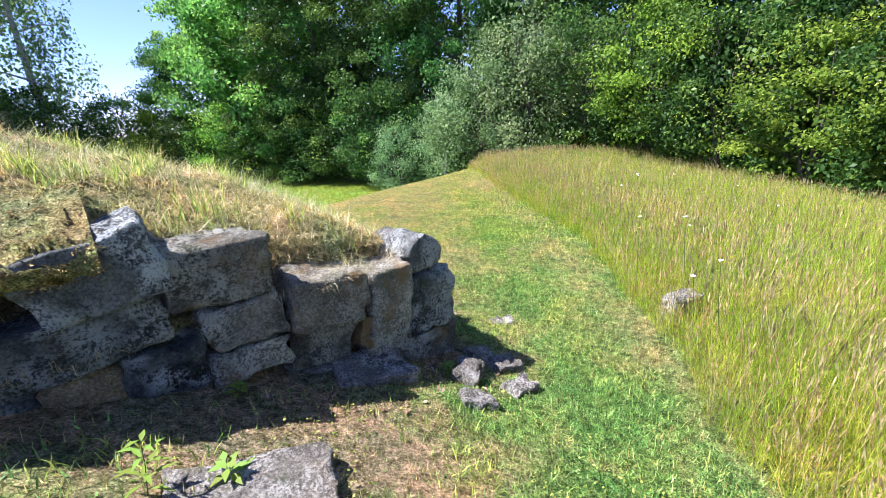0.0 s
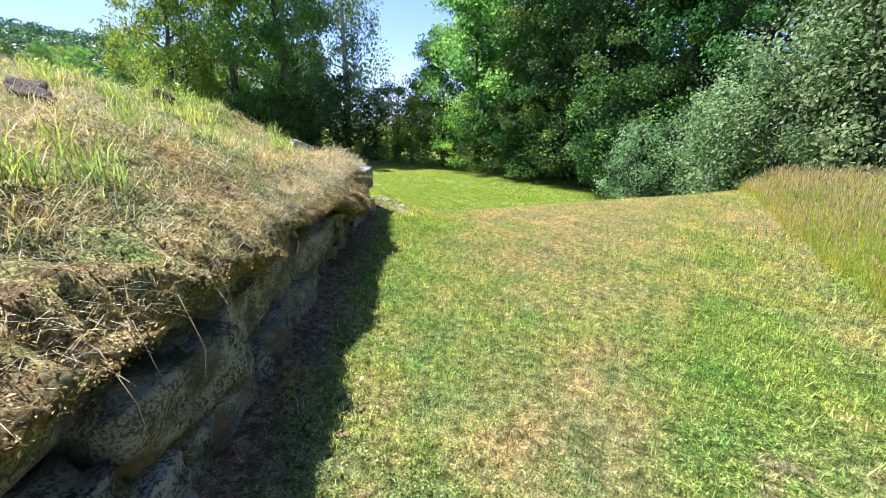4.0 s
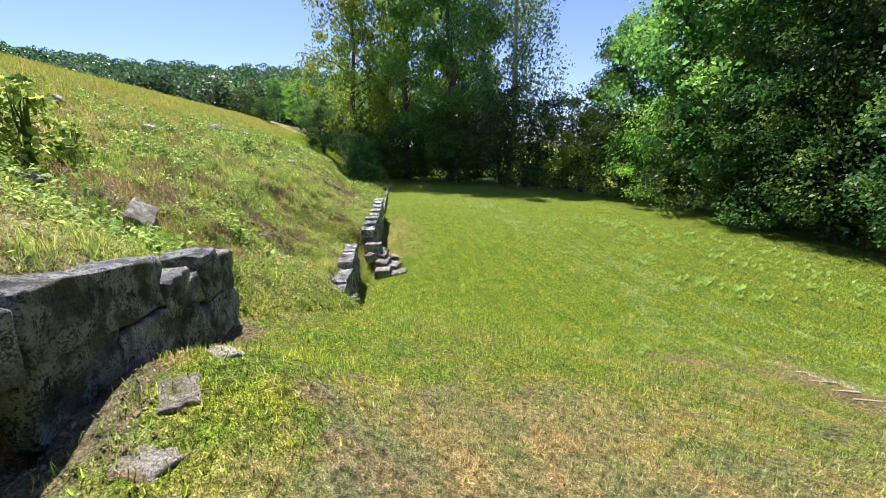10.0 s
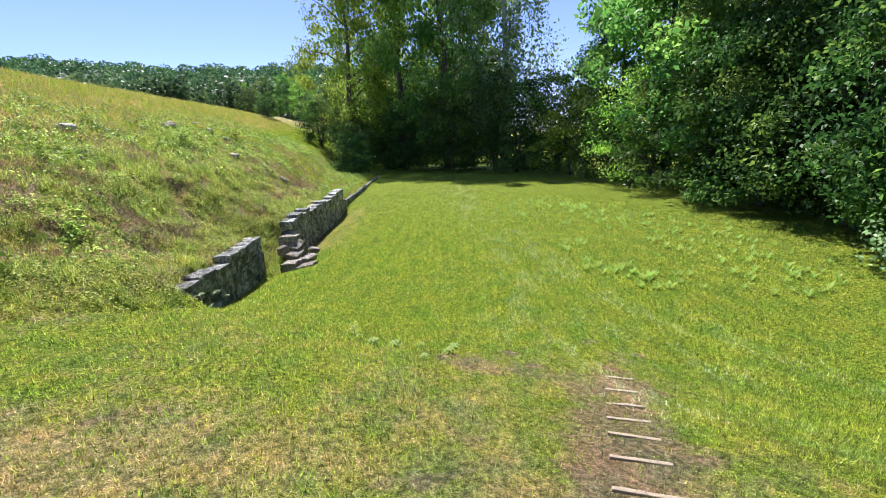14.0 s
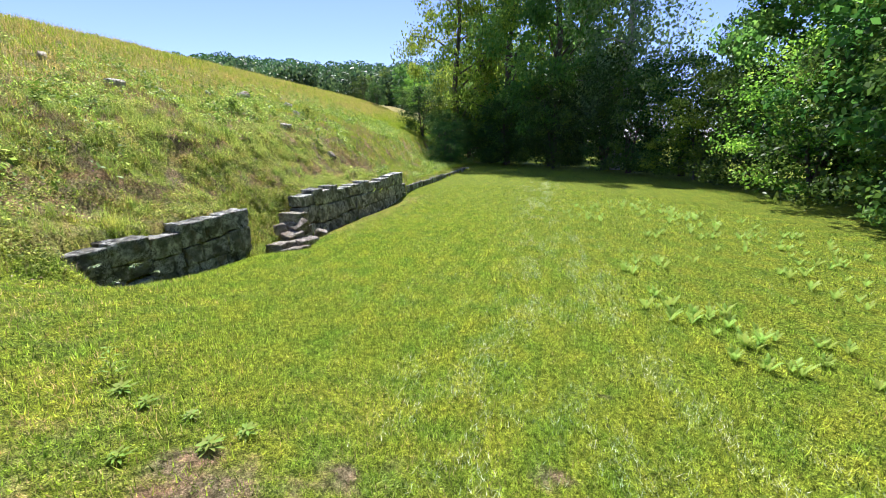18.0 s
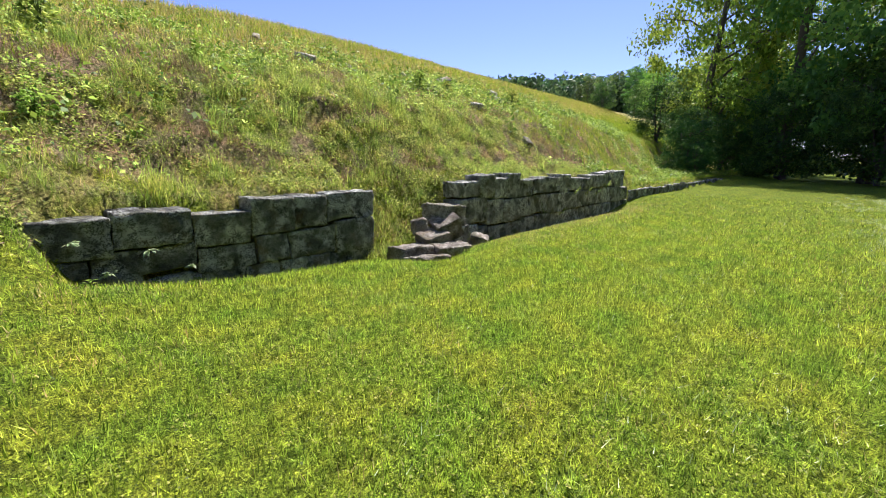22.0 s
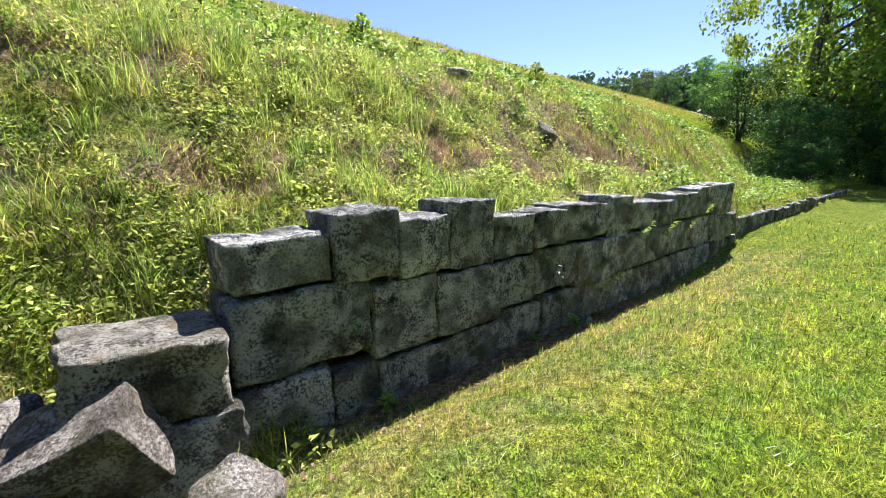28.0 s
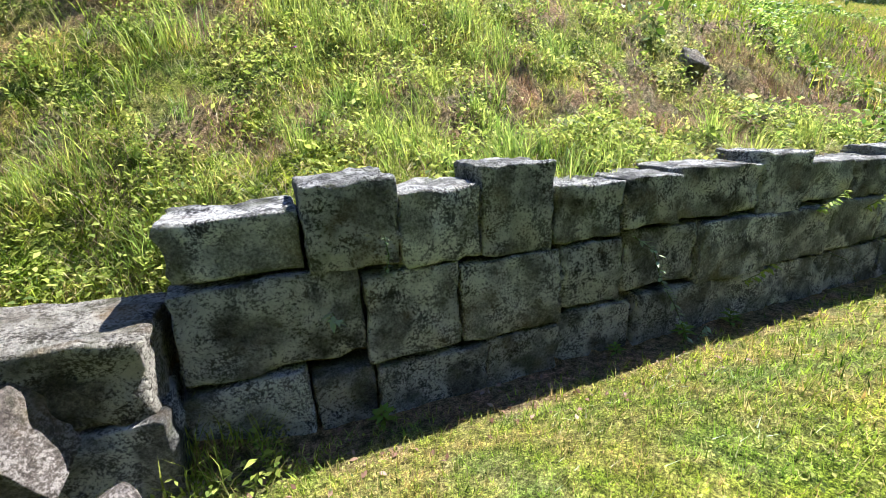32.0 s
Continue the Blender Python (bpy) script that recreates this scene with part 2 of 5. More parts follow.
M_GROUND = ground_material()
M_LAWN = blade_material("mown_grass", (0.06, 0.13, 0.012), (0.72, 0.88, 0.11), (0.38, 0.30, 0.085), (0.82, 0.71, 0.32), cool=True)
M_HILL = blade_material("hill_grass", (0.16, 0.27, 0.02), (0.52, 0.64, 0.06), (0.42, 0.33, 0.09), (0.72, 0.60, 0.24), 0.42, -0.2)
M_MEADOW = blade_material("tall_meadow_grass", (0.22, 0.33, 0.02), (0.54, 0.62, 0.055), (0.42, 0.32, 0.08), (0.68, 0.52, 0.17), 0.45, -0.22)
M_SEED = blade_material("seed_heads", (0.34, 0.23, 0.10), (0.55, 0.41, 0.21), (0.44, 0.33, 0.16), (0.62, 0.49, 0.27))
M_CUT = blade_material("cut_grass", (0.50, 0.60, 0.26), (0.74, 0.80, 0.50), (0.60, 0.62, 0.36), (0.84, 0.83, 0.62), 0.3)
M_STRAW = blade_material("dead_straw", (0.38, 0.30, 0.14), (0.62, 0.53, 0.29), (0.50, 0.41, 0.21), (0.82, 0.74, 0.48), 0.3)
M_STALK = blade_material("brown_dead_stalks", (0.16, 0.10, 0.055), (0.42, 0.30, 0.18), (0.22, 0.14, 0.08), (0.56, 0.44, 0.29), 0.25)
M_WEED = leaf_material("weed_leaves", (0.07, 0.14, 0.025), (0.38, 0.49, 0.08), (0.74, 0.80, 0.20), 0.52, 0.6)
M_DOCK = leaf_material("coarse_weed_leaves", (0.09, 0.15, 0.02), (0.19, 0.28, 0.035), (0.35, 0.44, 0.07), 0.3, 0.6)
M_MOSSLEAF = leaf_material("moss_and_dead_stalks", (0.12, 0.078, 0.025), (0.42, 0.31, 0.09), (0.74, 0.62, 0.24), 0.25, 0.8)
M_TUFT = blade_material("fresh_tufts", (0.20, 0.31, 0.05), (0.64, 0.70, 0.17), (0.45, 0.40, 0.14), (0.66, 0.60, 0.28), 0.45, -0.75)
M_STONE = stone_material("dark_weathered_sandstone", (0.095, 0.086, 0.064), (0.54, 0.485, 0.365), (0.78, 0.74, 0.60), 0.13, 0.5)
M_DARK = stone_material("blackened_sandstone", (0.040, 0.040, 0.036), (0.33, 0.33, 0.29), (0.70, 0.71, 0.64), 0.125, 0.15)
M_LICHEN = stone_material("lichened_sandstone", (0.055, 0.055, 0.049), (0.44, 0.44, 0.385), (0.84, 0.84, 0.75), 0.13, 0.15)
M_PALE = stone_material("pale_weathered_sandstone", (0.21, 0.18, 0.125), (0.66, 0.58, 0.43), (0.76, 0.71, 0.58), 0.10, 0.8)
M_OCHRE = stone_material("ochre_sandstone", (0.15, 0.11, 0.06), (0.46, 0.35, 0.19), (0.5, 0.45, 0.36), 0.06, 0.9)
M_FALLEN = stone_material("bleached_sandstone", (0.11, 0.092, 0.072), (0.45, 0.395, 0.32), (0.64, 0.59, 0.51), 0.11, 0.25)
M_EARTH = plain_material("dark_earth_fill", (0.025, 0.017, 0.011), (0.11, 0.075, 0.05), 18.0)
M_BARK = plain_material("grey_brown_bark", (0.05, 0.04, 0.03), (0.17, 0.14, 0.11), 14.0)
M_BIRCH = plain_material("pale_birch_bark", (0.12, 0.11, 0.10), (0.55, 0.53, 0.50), 5.0)
M_WOOD = plain_material("sun_bleached_wood", (0.20, 0.15, 0.10), (0.46, 0.38, 0.27), 22.0)
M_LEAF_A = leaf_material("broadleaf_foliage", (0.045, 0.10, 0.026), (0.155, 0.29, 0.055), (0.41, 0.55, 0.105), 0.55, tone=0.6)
# Deep green, darkened further: shade on near trees and shrubs put into the colour.
M_LEAF_D = leaf_material("shaded_deep_green_foliage", (0.018, 0.048, 0.013), (0.072, 0.158, 0.032), (0.27, 0.40, 0.07), 0.44, tone=0.6)
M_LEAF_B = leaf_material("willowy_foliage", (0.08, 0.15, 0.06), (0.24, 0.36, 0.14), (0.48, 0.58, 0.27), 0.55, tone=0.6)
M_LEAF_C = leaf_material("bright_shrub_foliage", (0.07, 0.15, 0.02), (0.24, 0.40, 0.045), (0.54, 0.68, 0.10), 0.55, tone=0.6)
# Slightly bluish greens: haze of distance put into the leaf colour.
M_FAR = leaf_material("far_wood_foliage", (0.035, 0.08, 0.03), (0.075, 0.14, 0.05), (0.14, 0.22, 0.075))
M_PETAL = plain_material("white_petals", (0.70, 0.70, 0.66), (0.85, 0.85, 0.80), 30.0)
M_VIOLET = plain_material("violet_petals", (0.25, 0.05, 0.28), (0.42, 0.12, 0.45), 30.0)
M_YELLOW = plain_material("yellow_petals", (0.60, 0.42, 0.02), (0.75, 0.58, 0.05), 30.0)
M_DEADLEAF = leaf_material("dead_leaves", (0.16, 0.09, 0.05), (0.28, 0.17, 0.10), (0.42, 0.30, 0.20), 0.15)


# ---- plan: the line of the walls and the lie of the land ----
rng = np.random.default_rng(7)
END_W, CORNER, A_END = (-3.3, 0.45), (-0.03, 3.18), (-5.32, 10.38)
B0_END, B1_START, B1_END = (-9.55, 11.85), (-11.08, 13.81), (-15.08, 15.67)
B2_START, B2_END, LOW_END = (-16.45, 16.81), (-24.6, 20.76), (-39.5, 27.95)
LINE = [(-80.0, -66.0), (-12.0, -6.6), END_W, CORNER, A_END, B0_END, B1_START, B1_END, B2_START, B2_END, LOW_END, (-160.0, 86.0)]


def smooth(a, b, x):
    t = np.clip((x - a) / (b - a), 0, 1)
    return t * t * (3 - 2 * t)


def lattice(ix, iy, seed):
    h = np.sin(ix * 127.1 + iy * 311.7 + seed * 74.7) * 43758.5453
    return h - np.floor(h)


def vnoise(x, y, seed=0):
    ix, iy = np.floor(x), np.floor(y)
    fx, fy = x - ix, y - iy
    fx, fy = fx * fx * (3 - 2 * fx), fy * fy * (3 - 2 * fy)
    a, b = lattice(ix, iy, seed), lattice(ix + 1, iy, seed)
    c, d = lattice(ix, iy + 1, seed), lattice(ix + 1, iy + 1, seed)
    return (a * (1 - fx) + b * fx) * (1 - fy) + (c * (1 - fx) + d * fx) * fy


def fbm(x, y, seed=0, octaves=4):
    out, amp, tot = 0.0, 1.0, 0.0
    for k in range(octaves):
        out = out + amp * vnoise(x * 2**k, y * 2**k, seed + k * 5)
        tot += amp
        amp *= 0.5
    return out / tot


def behind(x, y):
    """Metres uphill of the line of the walls (downhill: minus)."""
    best = np.full(np.shape(x), 1e9)
    inside = np.zeros(np.shape(x), bool)
    ring = LINE + [(-400.0, 86.0), (-400.0, -66.0)]
    for k in range(len(ring)):
        (ax, ay), (bx, by) = ring[k], ring[(k + 1) % len(ring)]
        if k < len(LINE) - 1:
            dx, dy = bx - ax, by - ay
            t = np.clip(((x - ax) * dx + (y - ay) * dy) / (dx * dx + dy * dy), 0, 1)
            best = np.minimum(best, np.hypot(x - ax - t * dx, y - ay - t * dy))
        if ay != by:
            cross = (ay > y) != (by > y)
            inside ^= cross & (x < ax + (y - ay) / (by - ay) * (bx - ax))
    return np.where(inside, best, -best)


def along(x, y):
    return (x + 11.1) * -0.885 + (y - 13.83) * 0.466


def to_line(x, y, pts):
    best = np.full(np.shape(x), 1e9)
    for (ax, ay), (bx, by) in zip(pts, pts[1:]):
        dx, dy = bx - ax, by - ay
        t = np.clip(((x - ax) * dx + (y - ay) * dy) / (dx * dx + dy * dy), 0, 1)
        best = np.minimum(best, np.hypot(x - ax - t * dx, y - ay - t * dy))
    return best


TRACK = [(0, -1), (0.8, 2), (0.5, 4.5), (-1.2, 7.5), (-2.6, 10.5), (-2, 13), (-1.6, 15.5), (-3.2, 18), (-5.3, 19.2), (-8.4, 19), (-12, 18.5), (-16.3, 19.1)]


def lower(x, y):
    """Ground downhill of the walls: terrace, bank and lawn."""
    w = -0.55 * x + 0.83 * y - 0.5 * np.clip(x + 4, 0, 6)
    z = sum(np.interp(w + k, [10.2, 11.3, 12.2, 14.4, 16.4, 17.5, 18.6, 20.0], [2.25, 2.17, 1.95, 1.34, 0.84, 0.5, 0.20, 0.0]) for k in (-0.5, -0.2, 0.2, 0.5)) / 4
    # the ground climbs towards the start of the walk, and the meadow falls away to the east
    v = np.clip(0.78 - 0.26 * np.clip(x, -3.2, 3) - 0.19 * y, -4.0, 1.5)
    z = z + np.log1p(np.exp(8 * v)) / 8 * (1 - smooth(3.2, 5.5, y))
    far = np.clip(x - 2.6, 0, 14)
    z = z - (0.07 * far + 0.008 * far * far) * smooth(24, 14, y)
    return z


def upper(x, y, u):
    """Ground uphill of the walls: the mound and the long slope."""
    q = along(x, y)
    us = np.maximum(u - 4.0 * smooth(12, 45, q) * (1 - 0.65 * smooth(6, 14, u)), 0)
    zb = np.interp(us, [0, 0.3, 1.3, 2.3, 3, 5, 10, 14, 18, 25, 40, 90], [0.62, 0.78, 1.15, 1.95, 2.55, 3.4, 5.2, 6.9, 8.1, 9.0, 9.5, 10])
    za = np.interp(u, [0, 0.5, 1, 2.4, 4, 8, 12, 18, 25, 40, 90], [3.15, 3.5, 3.75, 4.2, 4.45, 5.2, 6.1, 8.1, 9.0, 9.5, 10])
    za = za + 0.72 * (1 - smooth(0.2, 3.6, y + 0.35 * x)) * smooth(0, 0.4, u)
    d0 = to_line(x, y, [(-4.6, 9.4), A_END, B0_END])
    za = za - 0.48 * np.exp(-((d0 / 1.2) ** 2)) - 0.5 * np.exp(-((d0 / 2.2) ** 2)) * smooth(0.3, 1.6, u)
    zb = np.where(q > 16.5, np.minimum(zb, 0.36 + 0.11 * us + zb * smooth(0.6, 4.0, us)), zb)
    return zb + (za - zb) * (1 - smooth(-6.5, 1.5, q))


def gapness(q):
    """1 where the line of the lower walls is broken and the slope runs out onto the lawn."""
    return smooth(-2.9, -2.2, q) * (1 - smooth(-0.1, 0.4, q)) + smooth(3.9, 4.6, q) * (1 - smooth(5.9, 6.9, q))


def on_slope(x, y):
    u = behind(x, y)
    return (u > 0.25) | ((gapness(along(x, y)) > 0.25) & (u > -0.4))


def height(x, y):
    x, y = np.asarray(x, float), np.asarray(y, float)
    u = behind(x, y)
    q = along(x, y)
    lo = lower(x, y)
    lo = lo - 0.42 * np.exp(-((np.minimum(u, 0) / 0.85) ** 2)) * smooth(-2.5, 0.5, q) * (1 - smooth(12, 17, q))
    hi = upper(x, y, np.maximum(u, 0))
    gap = gapness(q)
    z = lo + (hi - lo) * smooth(0.12, 0.38, u)
    bare = upper(x, y, np.maximum(u, 0.5)) - 0.8 * np.clip(0.5 - u, 0, 3)
    bare = np.where(q > 2.5, np.minimum(hi, -0.22 + 0.92 * np.maximum(u, -0.3)), bare)
    open_z = np.logaddexp(lo * 9, bare * 9) / 9
    z = z + (open_z - z) * gap * (u < 6) * (u > -3)
    z = z - 0.26 * np.exp(-(((x + 14.75) / 0.9) ** 2) - ((y - 16.85) / 0.75) ** 2)
    z = z + 0.45 * np.exp(-((np.hypot(x + 5.95, y - 11.3) / 1.0) ** 2)) * (u < 0.1)
    near = np.exp(-((np.hypot(x + 8, y - 14) / 60) ** 2))
    z = z + near * (0.05 + 0.20 * smooth(0.3, 3, u)) * (fbm(x * 0.7, y * 0.7, 3) - 0.5)
    z = z + near * smooth(0.2, 1.0, u) * ((0.26 + 0.16 * smooth(-4, 0, q)) * (fbm(x * 1.9, y * 1.9, 9) - 0.5) + 0.13 * (fbm(x * 6.0, y * 6.0, 12, 2) - 0.5))
    return z


def scar(x, y):
    """Patches of the slope where the turf has died back to brown stalks and earth."""
    u = behind(x, y)
    return smooth(0.50, 0.60, fbm(x * 0.85, y * 0.85, 151)) * smooth(0.6, 1.4, u) * (1 - smooth(6, 9, u)) * smooth(-5, -2, along(x, y))


def dryness(x, y):
    u, q = behind(x, y), along(x, y)
    w = -0.55 * x + 0.83 * y
    mound = 1 - smooth(-5.5, -1.5, q)
    up = mound * (0.52 - 0.22 * smooth(0.8, 3, u)) + (1 - mound) * (0.42 - 0.26 * smooth(5, 11, u))
    up = up + 0.55 * (1 - smooth(1.8, 5.0, y + 0.35 * x))
    lo = 0.10 + 0.40 * (1 - smooth(12.5, 19.0, w))
    lo = lo + 0.8 * np.exp(-((x + 2.4) / 3.2) ** 2 - ((y - 12.5) / 2.1) ** 2)
    lo = lo - 0.3 * np.exp(-((to_line(x, y, [(1.1, 1.5), (1.0, 5.0), (0.5, 12)]) / 0.5) ** 2))
    lo = lo - 0.45 * np.exp(-((to_line(x, y, [(-2.6, 7.6), (-4.6, 10.8), (-8, 13)]) / 0.9) ** 2))
    lo = lo + 0.3 * np.exp(-((to_line(x, y, [(-2.2, 16), (-4.8, 18.4)]) / 1.3) ** 2))
    lo = lo + 0.48 * np.exp(-((to_line(x, y, [(-16.6, 17.7), (-20, 19.3), (-23, 20.7)]) / 1.1) ** 2))
    lo = np.where(x > 1.7 + 0.04 * (8 - y), 0.35, lo)
    lo = lo - 0.08 * smooth(18, 20, w)
    d = np.where(u > 0.1, up, lo)
    amp = np.where(u > 0.1, 1.0, 1 - 0.75 * smooth(16.5, 20.0, w))
    return d + amp * (0.75 * (fbm(x * 0.8, y * 0.8, 21) - 0.5) + 0.35 * (fbm(x * 3.1, y * 3.1, 33) - 0.5))


BARE = [(-5.7, 17.45, 0.5), (-5.35, 18.2, 0.35), (-5.3, 19.7, 0.35), (-6.2, 17.4, 0.35), (-6.1, 18.2, 0.16), (-6.0, 19.65, 0.2), (-6.9, 20.65, 0.08), (-4.0, 16.3, 0.2), (-3.0, 17.55, 0.4), (-4.5, 18.95, 0.4), (-5.1, 19.2, 0.25), (-3.8, 9.8, 0.16), (-2.0, 12.0, 0.2), (-1.2, 9.2, 0.2)]


def soilness(x, y):
    u, q = behind(x, y), along(x, y)
    foot = np.exp(-((np.minimum(u, 0) / 0.42) ** 2)) * (u < 0.3) * (1 - smooth(9, 16, q))
    foot = foot * np.where((q > -3) & (q < 5.2), 0.45, 1.0)
    steps = np.exp(-((to_line(x, y, [(-2.5, 16.4), (-4.7, 18.6)]) / 0.6) ** 2)) * (0.6 + 0.8 * fbm(x * 2.5, y * 2.5, 65, 2))
    start = np.exp(-((x + 1.0) / 1.3) ** 2 - ((y - 1.75) / 0.8) ** 2)
    scars = smooth(0.52, 0.72, fbm(x * 1.7, y * 1.7, 51)) * smooth(0.4, 1.2, u) * (1 - smooth(6, 9, u)) * 0.85
    scars = np.maximum(scars, 0.8 * scar(x, y))
    mound = (1 - smooth(-5.5, -2.0, q)) * smooth(0.1, 0.5, u) * (1 - smooth(5, 9, u))
    scars = np.maximum(scars, mound * 0.6 * smooth(0.52, 0.68, fbm(x * 3.2, y * 3.2, 57)))
    patches = smooth(0.66, 0.8, fbm(x * 1.1, y * 1.1, 61)) * (u < 0) * 0.6 * (1 - smooth(15, 18, -0.55 * x + 0.83 * y))
    near = sum(np.exp(-(((x - px) ** 2 + (y - py) ** 2) / pr ** 2)) for px, py, pr in BARE)
    patches = np.maximum(patches, 0.8 * np.minimum(near, 1) * (0.2 + 1.4 * fbm(x * 4, y * 4, 63, 2)))
    return np.maximum.reduce([foot, steps * 0.95, start * 1.0, scars, patches])


# ---- building helpers ----
def np_mesh(name, co, faces, mat, smooth_faces=False, attrs=None):
    """A mesh from arrays; faces: a list of arrays, each with one number of corners."""
    me = bpy.data.meshes.new(name)
    co = np.asarray(co, np.float32)
    me.vertices.add(len(co))
    me.vertices.foreach_set("co", co.ravel())
    faces = [f for f in faces if len(f)]
    loops = np.concatenate([np.asarray(f, np.int32).ravel() for f in faces])
    sizes = np.concatenate([np.full(len(f), np.shape(f)[1], np.int32) for f in faces])
    me.loops.add(len(loops))
    me.loops.foreach_set("vertex_index", loops)
    me.polygons.add(len(sizes))
    me.polygons.foreach_set("loop_start", np.concatenate([[0], np.cumsum(sizes)[:-1]]).astype(np.int32))
    if smooth_faces:
        me.polygons.foreach_set("use_smooth", np.ones(len(sizes), bool))
    for key, val in (attrs or {}).items():
        me.attributes.new(key, "FLOAT", "POINT").data.foreach_set("value", np.asarray(val, np.float32))
    me.update(calc_edges=True)
    me.materials.append(mat)
    return me


def part(name, me, parent, label=""):
    ob = new(name, me)
    ob.parent = parent
    if label:
        ob["label"] = label
    return ob


CUBE_T = np.array([-1, -0.965, -0.86, -0.6, -0.3, 0.0, 0.3, 0.6, 0.86, 0.965, 1.0])


def block_mesh(name, size, mat, rounding=0.05, rough=0.02, seed=0, taper=0.0):
    """A hewn stone with worn edges, centred on its own middle."""
    half = np.asarray(size, float) / 2
    r = min(rounding, 0.45 * half.min())
    k = len(CUBE_T)
    a, b = np.meshgrid(CUBE_T, CUBE_T, indexing="ij")
    co, quads, base = [], [], 0
    idx = np.arange(k * k).reshape(k, k)
    quad = np.stack([idx[:-1, :-1], idx[1:, :-1], idx[1:, 1:], idx[:-1, 1:]], -1).reshape(-1, 4)
    for axis in range(3):
        for sgn in (-1, 1):
            p = np.zeros((k, k, 3))
            p[..., axis], p[..., (axis + 1) % 3], p[..., (axis + 2) % 3] = sgn, a, b
            co.append(p.reshape(-1, 3))
            quads.append((quad if sgn > 0 else quad[:, ::-1]) + base)
            base += k * k
    p = np.concatenate(co) * half
    inner = np.clip(p, -(half - r), half - r)
    d = p - inner
    ln = np.linalg.norm(d, axis=1, keepdims=True)
    p = inner + d / np.maximum(ln, 1e-9) * np.minimum(ln, r)
    nrm = p / half
    nrm /= np.maximum(np.linalg.norm(nrm, axis=1, keepdims=True), 1e-9)
    s = seed * 3.7
    wob = (vnoise(p[:, 0] * 3 + s, p[:, 1] * 3 + p[:, 2] * 3.3, seed) - 0.5) * 0.7 * rough
    wob = wob + (vnoise(p[:, 0] * 9 + p[:, 2] * 7 + s, p[:, 1] * 9 - p[:, 2] * 8, seed + 3) - 0.5) * 0.8 * rough
    wob = wob + (vnoise(p[:, 0] * 21 - p[:, 2] * 17 + s, p[:, 1] * 19 + p[:, 2] * 23, seed + 6) - 0.5) * 1.1 * rough
    p = p + nrm * wob[:, None]
    sk = np.sin(seed * 12.9898 + np.arange(4) * 4.1) * 0.045
    p[:, 2] += sk[0] * p[:, 0] * half[2] / half[0] + sk[1] * np.maximum(p[:, 2], 0) * p[:, 0] / half[0]
    p[:, 0] += sk[2] * p[:, 2] + taper * p[:, 0] * p[:, 2]
    p[:, 1] += sk[3] * p[:, 0] * 0.5
    # weld the seams of the six sides
    key = np.round(np.concatenate(co) * 1000).astype(int)
    _, first, inv = np.unique(key, axis=0, return_index=True, return_inverse=True)
    inv = inv.ravel()
    return np_mesh(name, p[first], [inv[np.concatenate(quads)]], mat, True)


def frame_at(start, end, s, off, z, yaw=0.0, lean=0.0, tip=0.0):
    """A pose on a wall: s metres along it, off metres out of its face."""
    d = (Vector(end) - Vector(start)).normalized()
    n = Vector((d.y, -d.x))
    p = Vector(start) + d * s + n * off
    turn = math.degrees(math.atan2(d.y, d.x)) + yaw
    return pose(p.x, p.y, z, lean, tip, turn)


def add_stone(wall, start, end, s0, s1, z0, z1, mat, seed, depth=0.46, out=0.0, tip=0.0, rounding=0.022, rough=0.034, yaw=0.0):
    gap = 0.012
    me = block_mesh("stone", (s1 - s0 - gap, depth, z1 - z0 - gap), mat, rounding, rough, seed)
    ob = part("stone", me, wall)
    # the outward side of a wall lies to the right of its direction
    ob.matrix_basis = frame_at(start, end, (s0 + s1) / 2, out - depth / 2, (z0 + z1) / 2, yaw, 0.0, tip)
    return ob


def wall_core(name, start, end, s0, s1, z0, z1a, z1b, label):
    """The earth and rubble fill behind a wall's face."""
    d = (Vector(end) - Vector(start)).normalized()
    n = Vector((d.y, -d.x))
    cols = max(4, int((s1 - s0) / 0.25))
    co, quads = [], []
    ss = np.linspace(s0, s1, cols)
    rows = 6
    for i, s in enumerate(ss):
        top = z1a + (z1b - z1a) * (s - s0) / (s1 - s0)
        for j in range(rows + 1):
            f = j / rows
            o = -0.26 + 0.05 * (float(vnoise(np.array(s * 4.0), np.array(f * 5.0), 5)) - 0.5)
            if j == rows:
                o = -0.42
            p = Vector(start) + d * s + n * o
            co.append((p.x, p.y, z0 + (top - z0) * min(1.0, f * rows / (rows - 1))))
        p = Vector(start) + d * s + n * -0.42
        co.append((p.x, p.y, z0))
    m = rows + 2
    for i in range(cols - 1):
        for j in range(m):
            a, b = i * m + j, i * m + (j + 1) % m
            quads.append((a, a + m, b + m, b))
    ends = [tuple(range(m)), tuple(reversed(range((cols - 1) * m, cols * m)))]
    me = np_mesh(name, co, [np.array(quads), np.array(ends)], M_EARTH)
    return tagged(new(name, me), label, "wall", "", "structure")


# ---- ground: one sheet to the horizon ----
def axis_steps(lo, hi, step, far_lo, far_hi):
    mid = np.arange(lo, hi + step / 2, step)
    a, b, g = [], [], step
    v = lo
    while v > far_lo:
        g *= 1.17
        v -= g
        a.append(v)
    v, g = hi, step
    while v < far_hi:
        g *= 1.17
        v += g
        b.append(v)
    return np.concatenate([a[::-1], mid, b])


